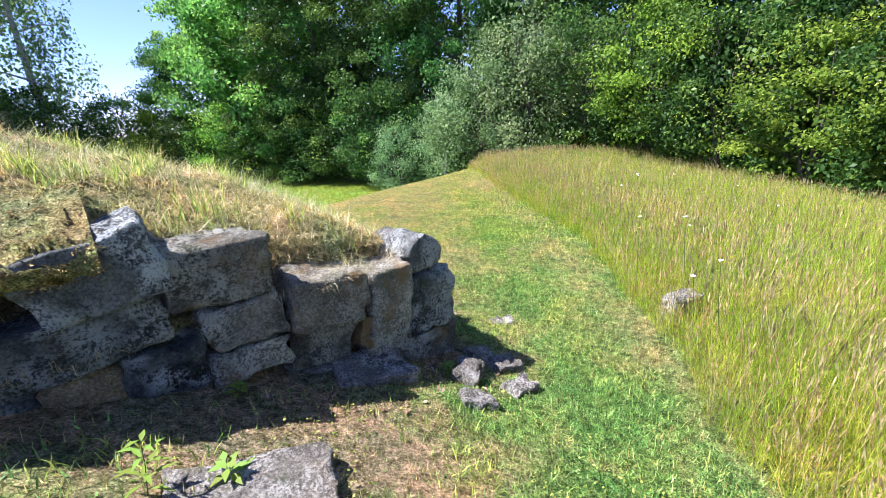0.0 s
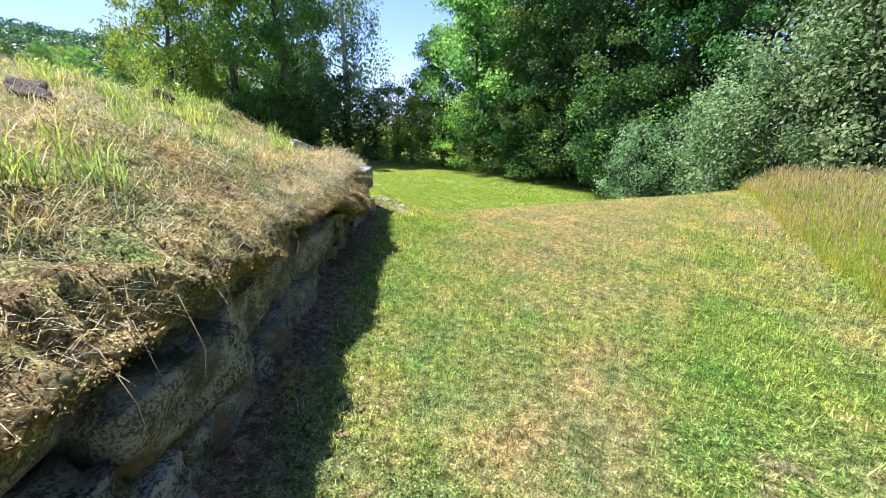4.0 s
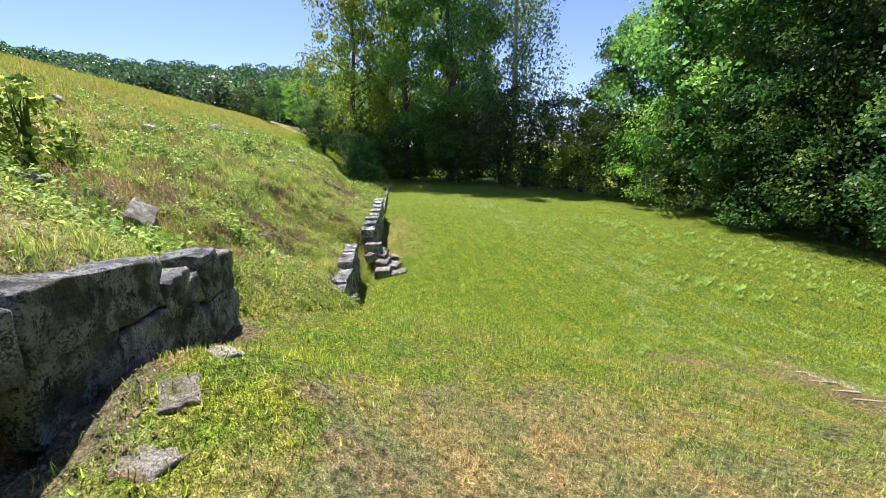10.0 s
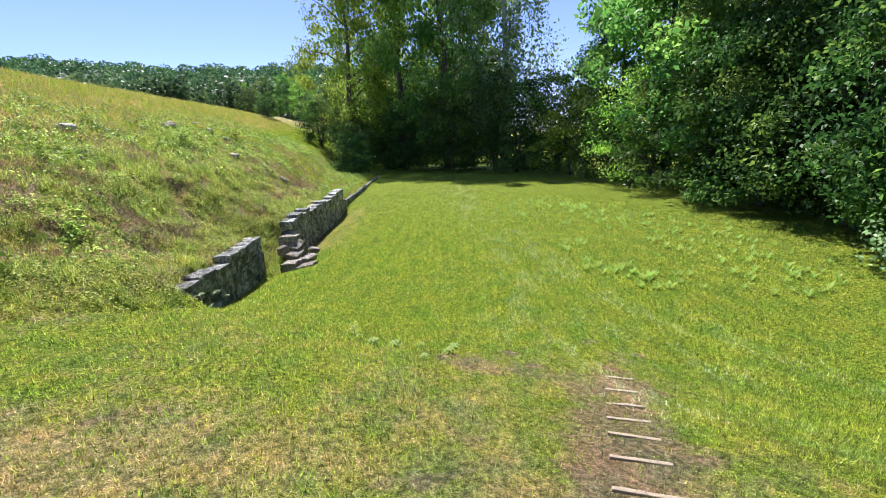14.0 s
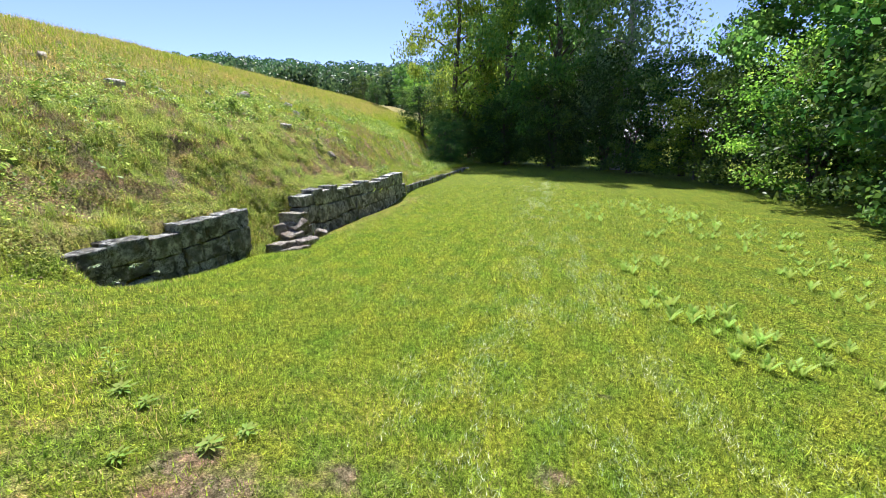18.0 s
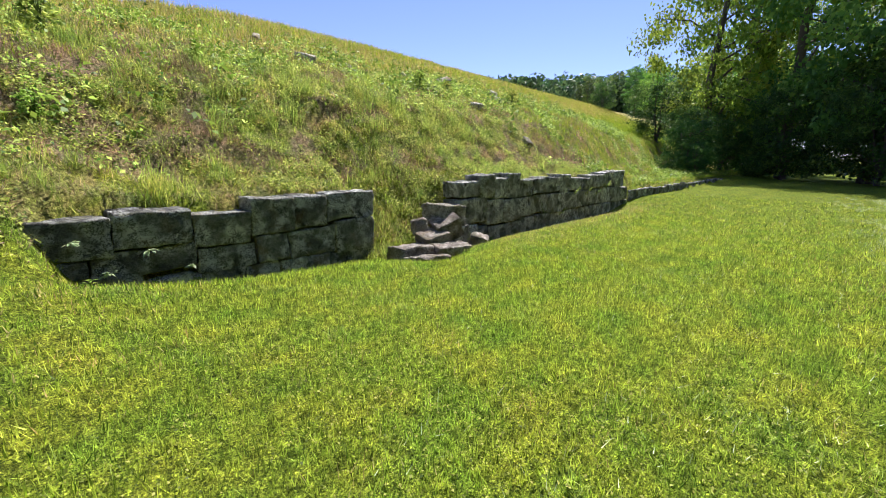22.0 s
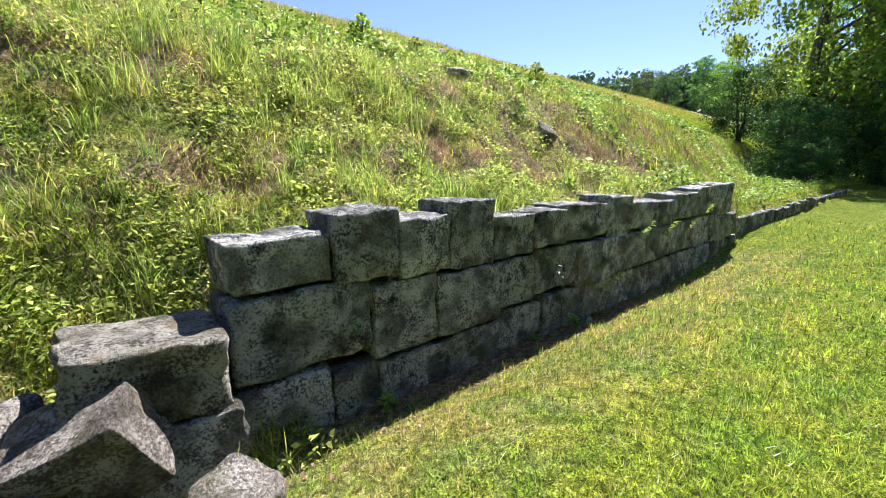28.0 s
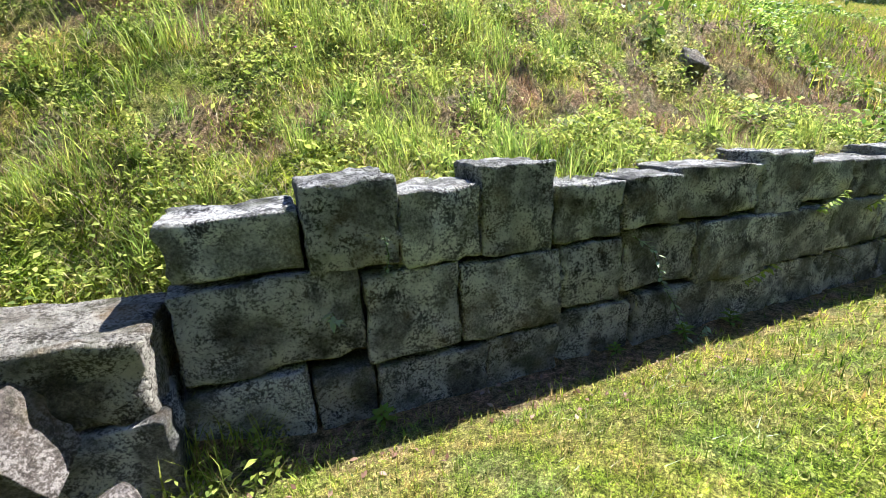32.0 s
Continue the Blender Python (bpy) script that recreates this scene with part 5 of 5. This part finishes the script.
    for k, (x, y, sx, sy, sz, turn) in enumerate([(-0.62, 2.55, 0.55, 0.38, 0.16, 30), (0.05, 2.72, 0.26, 0.20, 0.24, 70), (0.36, 2.95, 0.26, 0.20, 0.14, 20), (0.18, 3.1, 0.3, 0.22, 0.12, 110),
                                                (0.42, 2.62, 0.24, 0.16, 0.10, 40), (0.10, 2.34, 0.22, 0.17, 0.12, 10), (-0.85, 1.28, 0.62, 0.36, 0.08, 25), (0.46, 3.98, 0.22, 0.17, 0.05, 0)]):
        fallen_stone(x, y, (sx, sy, sz), 730 + k, M_FALLEN, "grey weathered stone half sunk in the trodden grass", turn, 4, -5, 0.5, None, 0.04, 0.05)
    fallen_stone(2.28, 3.9, (0.36, 0.2, 0.40), 745, M_FALLEN, "pale stone slab standing in the tall meadow grass", 15, 6, 0, 0.32)
    for k, (x, y, s) in enumerate([(-5.50, 11.01, 0.26), (-5.02, 10.85, 0.24), (-4.76, 10.57, 0.22), (-4.44, 10.39, 0.26), (-6.0, 11.3, 0.24)]):
        fallen_stone(x, y, (s * 1.1, s * 0.85, 0.14), 750 + k, M_PALE, "flat pale stone sunk in the grass beside the wall", k * 50, 0, 0, 0.9, None, 0.06, 0.04)
    for k, (x, y, s) in enumerate([(-20.9, 10.5, 0.8), (-22.2, 11.3, 0.5), (-27.8, 13.0, 0.75), (-24.9, 12.2, 0.45), (-25.7, 12.5, 0.4), (-23.1, 15.6, 0.6),  (-22.5, 17.4, 0.5), (-30.2, 14.8, 0.5), (-11.6, 10.45, 0.9), (-9.3, 8.8, 0.5), (-31.5, 13.3, 0.5), (-33, 14, 0.5), (-10.6, 9.3, 0.6), (-35, 15.5, 0.5),
                                (-21.5, 8.2, 0.5), (-28, 15.5, 0.5), (-24.0, 14.0, 0.4)]):
        fallen_stone(x, y, (s * 0.8, s * 0.5, s * 0.4), 770 + k, M_STONE, "dark stone breaking out of the grassy slope", k * 67, 8, -6, 0.25)


def mound_blocks():
    fallen_stone(-6.1, 9.42, (0.36, 0.30, 0.36), 795, M_DARK, "squared dark block standing out of the grassy mound", 55, 4, 5, 0.66, None, 0.03, 0.04)
    for k, (x, y, s) in enumerate([(-3.6, 5.2, 0.34), (-6.2, 7.2, 0.3)]):
        fallen_stone(x, y, (s, s * 0.7, 0.22), 797 + k, M_EARTH, "dark clod of bare earth breaking out of the turf", 40 * k, 5, 8, 0.7, None, 0.08, 0.06)


def wooden_steps():
    for k in range(8):
        f = k / 7
        x, y = -2.55 + (-4.8 + 2.55) * f, 16.56 + (18.95 - 16.56) * f
        z = float(height(x, y))
        me = block_mesh("wooden_step", (0.46 - 0.12 * f, 0.035, 0.09), M_WOOD, 0.012, 0.006, 800 + k)
        ob = new("wooden_step", me)
        ob.matrix_basis = pose(x, y, z - 0.025, 0, 0, 46 + rng.uniform(-3, 3))
        tagged(ob, "narrow bleached wooden edge of an earth step", "step", "steps down the bank")


def fern():
    """A fern with arching fronds of paired leaflets."""
    top = tagged(new("fern"), "light green fern with arching fronds in the lawn", "fern", "ferns in the lawn")
    for k in range(7):
        a = 2 * math.pi * k / 7 + rng.uniform(-0.3, 0.3)
        ln = rng.uniform(0.28, 0.5)
        co, tris = [], []
        n = 12
        for j in range(n):
            f = j / (n - 1)
            p = Vector((math.cos(a), math.sin(a), 0)) * ln * 0.6 * f + Vector((0, 0, ln * (1.5 * f - 0.6 * f * f)))
            w = 0.085 * ln / 0.4 * math.sin(math.pi * min(1, f * 0.85 + 0.15)) ** 0.8
            s = Vector((-math.sin(a), math.cos(a), 0))
            fw = Vector((math.cos(a), math.sin(a), 0.1)) * ln / n
            co += [tuple(p), tuple(p + s * w + fw * 0.9 - Vector((0, 0, 0.02))), tuple(p - s * w + fw * 0.9 - Vector((0, 0, 0.02)))]
            if j:
                b = 3 * j
                tris += [(b - 3, b, b - 2), (b - 3, b - 1, b)]
        part("frond", np_mesh("frond", co, [np.array(tris)], M_FERN), top)
    return top


M_FERN = leaf_material("fern_fronds", (0.18, 0.31, 0.05), (0.38, 0.53, 0.10), (0.58, 0.70, 0.22), 0.42)


FERN_SPOTS = [(-16.1, 25.5), (-17.4, 26.1), (-18.1, 27.2), (-14.7, 28.2), (-10.9, 24.3), (-10.6, 23.6), (-8.8, 22.9), (-8.3, 22.8), (-7.5, 23.2), (-7.0, 22.9), (-7.2, 23.8), (-12.8, 26.0), (-6.2, 24.4)]


def plant_ferns():
    src = fern()
    n = 0
    for _ in range(6000):
        if n >= 260:
            break
        x, y = rng.uniform(-19, -5), rng.uniform(21.5, 29.5)
        c = max(math.exp(-((math.hypot(x - a, y - b) / 0.45) ** 2)) for a, b in FERN_SPOTS)
        c = max(c, 0.35 * np.exp(-((float(to_line(np.array(x), np.array(y), [(-19, 29), (-10, 27.5), (-5, 25)])) / 1.1) ** 2)))
        if rng.random() > c:
            continue
        m = pose(x, y, float(height(x, y)) - 0.01, rng.uniform(-8, 8), rng.uniform(-8, 8), rng.uniform(0, 360))
        s = rng.uniform(0.25, 0.5)
        ob = src if n == 0 else copy_thing(src, m)
        ob.matrix_basis = m
        ob.scale = (s, s, s)
        n += 1


def broad_weed(h, leaves, size, label, flower=None, broad=0.22):
    top = tagged(new("weed_plant"), label, "weed", "tall weeds")
    stem = [Vector((0, 0, -0.03)), Vector((0.01, 0.01, h * 0.5)), Vector((0.03, -0.01, h))]
    part("stem", limbs_mesh("stem", [(stem, [0.004, 0.003, 0.0015])], M_STEM, 5), top)
    for k in range(leaves):
        f = (k + 0.5) / leaves
        a = k * 2.4
        p = Vector((0.02 * f, 0, h * (0.1 + 0.9 * f)))
        d = Vector((math.cos(a), math.sin(a), 0.35))
        s = Vector((-math.sin(a), math.cos(a), 0)) * size * broad
        L = size * (1.15 - 0.6 * f)
        dn = Vector((0, 0, -0.25 * L))
        co = [p, p + d * L * 0.45 + s, p + d * L * 0.5 - Vector((0, 0, 0.03 * L)), p + d * L * 0.45 - s, p + d * L + dn]
        part("leaf", np_mesh("leaf", [tuple(c) for c in co], [np.array([(0, 1, 2), (0, 2, 3), (1, 4, 2), (2, 4, 3)])], M_DOCK), top)
    if flower:
        co, tris = [(0.03, -0.01, h + 0.012)], []
        for ring, rad in enumerate((0.011, 0.024)):
            for j in range(12):
                b, r = 2 * math.pi * j / 12, rad * (1.0 if j % 2 else 0.62)
                co.append((0.03 + math.cos(b) * r, -0.01 + math.sin(b) * r, h + 0.010 - 0.006 * ring + rng.normal(0, 0.002)))
        for j in range(12):
            k = (j + 1) % 12
            tris += [(0, 1 + j, 1 + k), (1 + j, 13 + j, 13 + k), (1 + j, 13 + k, 1 + k)]
        part("flower", np_mesh("flower", co, [np.array(tris)], flower), top, "small flower head")
    return top


M_STEM = plain_material("green_stems", (0.05, 0.09, 0.015), (0.12, 0.18, 0.04), 30.0)


def plant_weeds():
    tall = broad_weed(0.5, 24, 0.17, "tall broad-leaved weed standing on the slope")
    low = broad_weed(0.13, 14, 0.13, "broad-leaved green weed beside the stones", broad=0.16)
    rosette = broad_weed(0.16, 18, 0.26, "ragged long-leaved weed spreading in the lawn", broad=0.13)
    thistle = broad_weed(0.42, 16, 0.2, "upright weed with long narrow leaves by the wall", broad=0.09)
    umbel = broad_weed(0.78, 4, 0.05, "white-flowered wild carrot in the tall grass", M_PETAL)
    yellow = broad_weed(0.5, 6, 0.06, "small yellow wild flower in the grass", M_YELLOW)
    violet = broad_weed(0.28, 7, 0.07, "small violet wild flower on the slope", M_VIOLET)
    sets = [
        (rosette, [(-6.9, 16.75), (-7.1, 16.5), (-6.55, 17.54), (-6.35, 17.35), (-6.2, 16.9), (-6.75, 17.1)], 0.42),
        (thistle, [(-1.2, 1.22), (-7.35, 16.3)], 0.6),
        (violet, [(-18.2, 15.4), (-19.5, 15.6), (-14.0, 13.0)], 1.0),
        (tall, [(-5.6, 9.5), (-14.9, 9.8), (-22.5, 6.6), (-19.6, 9.8), (-27.8, 11.9), (-16.2, 11.0), (-17.6, 12.2)], 1.0),
        (low, [(-0.95, 1.35), (-1.25, 2.0), (-0.1, 2.75), (-12.0, 14.35), (-12.4, 14.55), (-11.4, 14.2), (-15.3, 16.5), (-17.3, 17.3), (-19.5, 18.35), (-19.9, 18.6), (-18.9, 18.05), (-14.3, 15.6),
              (-12.6, 12.9), (-14.1, 13.9), (-15.7, 14.9), (-17.9, 16.1), (-13.5, 12.1), (-16.5, 14.2), (-18.6, 15.3), (-11.5, 12.2), (-20.3, 16.4), (-12.9, 11.6), (-15.0, 12.6), (-3.86, 10.79)], 0.8),
        (umbel, [(2.1, 3.4), (2.3, 3.3), (2.5, 4.2), (2.05, 4.4), (3.0, 5.2), (2.8, 6.8), (3.6, 8.0), (4.2, 9.5), (5.5, 10.5), (3.9, 12), (6.8, 12.4), (5.0, 13.8), (6.1, 9.0), (4.8, 6.2)], 1.0),
        (yellow, [(2.6, 5.6), (3.2, 4.6), (-9.0, 8.7), (-10.2, 10.4), (-20.5, 13.0), (-15.4, 12.2), (-13.0, 10.8)], 1.0),
    ]
    for src, places, sc in sets:
        for k, (x, y) in enumerate(places):
            m = pose(x, y, float(height(x, y)), rng.uniform(-10, 10), rng.uniform(-10, 10), rng.uniform(0, 360))
            s = sc * rng.uniform(0.75, 1.2)
            ob = src if k == 0 else copy_thing(src, m)
            ob.matrix_basis = m
            ob.scale = (s, s, s)


def bushes():
    bush = tree(1.5, 0.6, 0.05, 420, 0.15, M_STEM, M_WEED, "leafy green bush growing on the grassy slope", "bush", clumps=22, stems=6, spread=0.5)
    for k, (x, y, s) in enumerate([(-13.3, 8.9, 1.1), (-22.4, 13.8, 0.55), (-23.6, 14.4, 0.4), (-12.4, 12.1, 0.3), (-14.3, 9.4, 0.6), (-28.5, 16.0, 0.6)]):
        if k:
            copy_thing_scaled(bush, x, y, s, rng.uniform(0, 360), 0.8)
        else:
            bush.location, bush.scale = (x, y, float(height(x, y))), (s, s, s)


def wall_plant(start, end, points, leaves, size, mat, label):
    """A plant rooted in a joint of a wall; points: metres along it, out of it and high."""
    d = (Vector(end) - Vector(start)).normalized()
    nn = Vector((d.y, -d.x))
    base = None
    pts = []
    for s, o, z in points:
        p = Vector(start) + d * s + nn * o
        p = Vector((p.x, p.y, z))
        base = base or p
        pts.append(p - base)
    top = tagged(new("wall_plant"), label, "plant", "plants in the wall joints")
    top.location = base
    part("stem", limbs_mesh("stem", [(pts, [0.004 - 0.0025 * k / len(pts) for k in range(len(pts))])], M_STEM, 5), top)
    leaves, size = leaves * 2, size * 0.58
    for k in range(leaves):
        f = (k + 0.7) / leaves * (len(pts) - 1)
        i = min(int(f), len(pts) - 2)
        p = pts[i].lerp(pts[i + 1], f - i)
        a, b = rng.uniform(-1.3, 1.3), rng.uniform(-0.5, 0.7)
        g = Vector((nn.x * math.cos(a) + d.x * math.sin(a), nn.y * math.cos(a) + d.y * math.sin(a), b)).normalized()
        w = g.cross(Vector((0, 0, 1))).normalized() * size * 0.2
        L = size * rng.uniform(0.6, 1.2)
        co = [p, p + g * L * 0.5 + w, p + g * L * 0.5 - Vector((0, 0, 0.06 * L)), p + g * L * 0.5 - w, p + g * L - Vector((0, 0, 0.2 * L))]
        part("leaf", np_mesh("leaf", [tuple(c) for c in co], [np.array([(0, 1, 2), (0, 2, 3), (1, 4, 2), (2, 4, 3)])], mat), top)


def wall_plants():
    b1, b2 = (B1_START, B1_END), (B2_START, B2_END)
    grey = "grey-green sprig growing from a joint of the wall"
    wall_plant(*b2, [(2.85, 0.0, 0.46), (2.92, 0.12, 0.38), (3.0, 0.14, 0.15), (3.2, 0.12, -0.1), (3.35, 0.16, -0.42)], 22, 0.11, M_SPRIG, "pale trailing plant hanging down the stone wall")
    wall_plant(*b2, [(3.37, 0.14, -0.62), (3.40, 0.16, -0.45), (3.44, 0.2, -0.26)], 14, 0.11, M_SPRIG, "pale leafy plant at the foot of the wall")
    wall_plant(*b2, [(0.76, 0.0, 0.26), (0.78, 0.08, 0.30), (0.76, 0.1, 0.36)], 7, 0.12, M_SPRIG, grey)
    wall_plant(*b2, [(1.08, 0.0, 0.50), (1.09, 0.06, 0.60), (1.07, 0.06, 0.72)], 8, 0.06, M_SPRIG, grey)
    for s, z in ((4.88, 0.42), (5.6, 0.35), (6.3, 0.3), (4.1, -0.1), (7.0, 0.5)):
        wall_plant(*b2, [(s, 0.0, z), (s + 0.02, 0.1, z + 0.10), (s + 0.06, 0.16, z + 0.2)], 14, 0.13, M_WEED, "fresh green fern-like tuft in a wall joint")
    for s, z in ((5.2, 0.0), (5.9, 0.05), (6.8, -0.1)):
        wall_plant(*b2, [(s, 0.0, z), (s + 0.08, 0.12, z - 0.05), (s + 0.2, 0.15, z - 0.2), (s + 0.3, 0.15, z - 0.35)], 12, 0.08, M_STRAW_LEAF, "dry brown trailing stalks on the wall")
    for s, z in ((0.35, 0.42), (1.0, 0.24), (0.6, 0.05), (1.4, 0.0)):
        wall_plant(*b1, [(s, 0.0, z), (s + 0.02, 0.12, z + 0.05), (s + 0.05, 0.2, z + 0.06)], 12, 0.13, M_SPRIG, "light green ferny sprig in a wall joint")
    for s in (0.9, 1.7, 2.3, 4.0, 4.6, 5.3, 6.4, 7.4):
        wall_plant(*b2, [(s, 0.16, -0.58), (s + 0.02, 0.2, -0.47), (s + 0.03, 0.24, -0.38)], 9, 0.09, M_DOCK, "small green weed at the foot of the wall")


M_SPRIG = leaf_material("grey_green_sprigs", (0.22, 0.30, 0.14), (0.36, 0.46, 0.24), (0.58, 0.66, 0.42), 0.35)
M_STRAW_LEAF = leaf_material("dry_stalk_leaves", (0.16, 0.11, 0.07), (0.28, 0.2, 0.13), (0.45, 0.35, 0.24), 0.2)


def clippings():
    """Pale cut grass left in the mower's tracks on the lower lawn."""
    def rows(x, y):
        a = to_line(x, y, [(-4.5, 20.2), (-9.5, 20.8), (-12.5, 22.4), (-27.5, 28.4)])
        b = to_line(x, y, [(-4, 18.6), (-7.6, 19.3), (-10.5, 21.4), (-26.8, 29.3)])
        c = to_line(x, y, [(-3.5, 21.5), (-7.2, 21.2), (-9.5, 22.0), (-13, 23.6)])
        near = np.maximum.reduce([0.07 + np.exp(-((v / 0.45) ** 2)) for v in (a, b, c)])
        return near * smooth(0.44, 0.62, fbm(along(x, y) * 1.3, (0.466 * x + 0.885 * y) * 5.0, 37)) * (behind(x, y) < -0.4)

    x, y = scatter(-28, -3, 18, 30, 850, rows)
    stuff("grass_clippings", blades("grass_clippings", x, y, rng.uniform(0.03, 0.08, len(x)), rng.uniform(0.003, 0.006, len(x)), M_CUT, 0.9, False, height(x, y) + 0.05, 2.66), "pale cut grass lying in the mower's tracks", "grass")


def litter():
    def foot(x, y):
        u, q = behind(x, y), along(x, y)
        return (u < 0.0) * (u > -0.75) * (q < 9.5) * 0.8

    x, y = scatter(-21, 0.5, 2, 20, 90, foot)
    c = np.stack([x, y, height(x, y) + 0.012], 1)
    co, q = leaf_quads(c, 0.042, aspect=0.5, upward=1.2)
    stuff("leaf_litter", np_mesh("leaf_litter", co, [q], M_DEADLEAF), "dry brown leaves along the foot of the walls", "leaves")


def hanging_turf():
    """Dry grass and roots that hang over the top of the upper wall."""
    for (s, e, s0, s1, zt, n) in ((CORNER, A_END, 0.1, 8.1, 3.20, 9000), (END_W, CORNER, 0.3, 3.6, 3.75, 3000)):
        d = (np.array(e) - np.array(s)) / np.hypot(*(np.array(e) - np.array(s)))
        nn = np.array([d[1], -d[0]])
        t = rng.uniform(s0, s1, n)
        o = rng.uniform(-0.5, 0.02, n)
        p = np.array(s) + np.outer(t, d) + np.outer(o, nn)
        z = np.maximum(height(p[:, 0], p[:, 1]), zt - 0.35) if s == END_W else np.full(n, zt) - 0.03 - 0.5 * o + rng.normal(0, 0.04, n)
        me = blades("hanging_turf", p[:, 0], p[:, 1], rng.uniform(0.05, 0.17, n), rng.uniform(0.002, 0.0045, n), M_STRAW, 0.85, True, z, float(np.arctan2(nn[1], nn[0])), 1.6)
        stuff("hanging_turf", me, "dry grass and roots hanging over the wall", "straw")


def hanging_roots():
    """Bare roots and stalks that dangle from the turf over the upper wall."""
    limbs = []
    d = (Vector(A_END) - Vector(CORNER)).normalized()
    nn = Vector((d.y, -d.x))
    for k in range(45):
        p = Vector(CORNER) + d * rng.uniform(0.4, 7.4)
        a = rng.uniform(-0.6, 0.6)
        o = (nn * math.cos(a) + d * math.sin(a)) * rng.uniform(0.06, 0.24)
        dn = rng.uniform(0.05, 0.4)
        q0 = Vector((p.x, p.y, 3.18)) + Vector((nn.x, nn.y, 0)) * 0.02
        q1 = q0 + Vector((o.x * 0.6, o.y * 0.6, 0.05))
        q2 = q0 + Vector((o.x, o.y, -dn * 0.45))
        q3 = q0 + Vector((o.x * 1.05, o.y * 1.05, -dn)) + Vector((rng.normal(0, 0.04), rng.normal(0, 0.04), 0))
        limbs.append(([q0, q1, q2, q3], [0.002, 0.0018, 0.0014, 0.0008]))
    stuff("hanging_roots", limbs_mesh("hanging_roots", limbs, M_ROOT, 4), "thin dry roots dangling over the wall", "roots")


M_ROOT = plain_material("dry_roots", (0.30, 0.23, 0.15), (0.58, 0.49, 0.36), 30.0)


def turf_lip(name, s, e, s0, s1, z0, z1, over, label, seed):
    """Mossy turf that bulges over the top of a wall."""
    d = (np.array(e) - np.array(s)) / np.hypot(*(np.array(e) - np.array(s)))
    nn = np.array([d[1], -d[0]])
    t = np.arange(s0, s1, 0.025)
    prof = np.array([(-0.75, 0.24), (-0.6, 0.27), (-0.45, 0.24), (-0.3, 0.18), (-0.18, 0.12), (-0.08, 0.06), (0.0, -0.01), (0.05, -0.06), (0.06, -0.10), (0.0, -0.14), (-0.14, -0.14)])
    T, K = np.meshgrid(t, np.arange(len(prof)), indexing="ij")
    o, v = prof[K, 0], prof[K, 1]
    hang = over * (2.6 * fbm(T * 1.7, T * 0 + seed, seed, 3) - 0.9)
    slump = 0.26 * np.exp(-(((T - 5.9) / 0.75) ** 2)) + 0.08 * np.exp(-(((T - 3.2) / 0.4) ** 2))
    v = v - slump * 0.9 * smooth(-0.4, 0.05, o)
    o = np.where(o > -0.3, o * 1.0 + (hang + 0.8 * slump) * smooth(-0.3, 0.05, o), o)
    lump = (fbm(T * 5.0, K * 0.9, seed + 1, 3) - 0.5)
    lump2 = (fbm(T * 14.0, K * 2.1, seed + 4, 2) - 0.5)
    o = o + 0.20 * lump + 0.09 * lump2
    v = v * (0.75 + 0.5 * fbm(T * 0.9, T * 0 + 3.0, seed + 2, 2)) + 0.14 * lump + 0.08 * lump2
    z = z0 + (z1 - z0) * (T - s0) / (s1 - s0) + v
    co = np.stack([s[0] + d[0] * T + nn[0] * o, s[1] + d[1] * T + nn[1] * o, z], -1).reshape(-1, 3)
    i = np.arange(T.size).reshape(T.shape)
    q = np.stack([i[:-1, :-1], i[1:, :-1], i[1:, 1:], i[:-1, 1:]], -1).reshape(-1, 4)
    fz = fbm(T * 2.3, K * 0.3, seed + 6).ravel()
    stuff(name, np_mesh(name, co, [q], M_GROUND, True, {"dry": 0.35 + 0.8 * fz, "soil": 0.9 * fbm(T * 3.1, K * 0.5, seed + 8).ravel() - 0.15}), label, "turf")
    pick = rng.integers(0, len(co), int(len(t) * 110))
    c = co[pick] + rng.normal(0, 0.016, (len(pick), 3))
    co2, q2 = leaf_quads(c, 0.017, aspect=0.4, upward=0.2)
    stuff("turf_moss", np_mesh("turf_moss", co2, [q2], M_MOSSLEAF), "shaggy brown moss and stalks on the turf's edge", "moss")


turf_lip("turf_lip", CORNER, A_END, 0.3, 7.35, 3.24, 3.10, 0.075, "yellow-brown mossy turf bulging over the old wall", 7)
turf_lip("turf_lip", CORNER, A_END, 7.3, 8.2, 3.10, 2.96, 0.02, "grassy turf lying on the end slab of the wall", 17)
turf_lip("turf_lip", END_W, CORNER, 0.2, 2.2, 3.96, 3.92, 0.02, "dry brown mossy turf over the end of the old wall", 27)
lower_wall_one()
lower_wall_two()
far_low_wall()
end_wall()
upper_wall()
upper_wall_return()
plant_trees()
wooded_ridge()
scatter_stones()
wooden_steps()
plant_ferns()
plant_weeds()
mound_blocks()
bushes()
wall_plants()
grow_lawn()
grow_meadow()
grow_slope()
grow_scrub()
litter()
hanging_turf()
hanging_roots()
clippings()
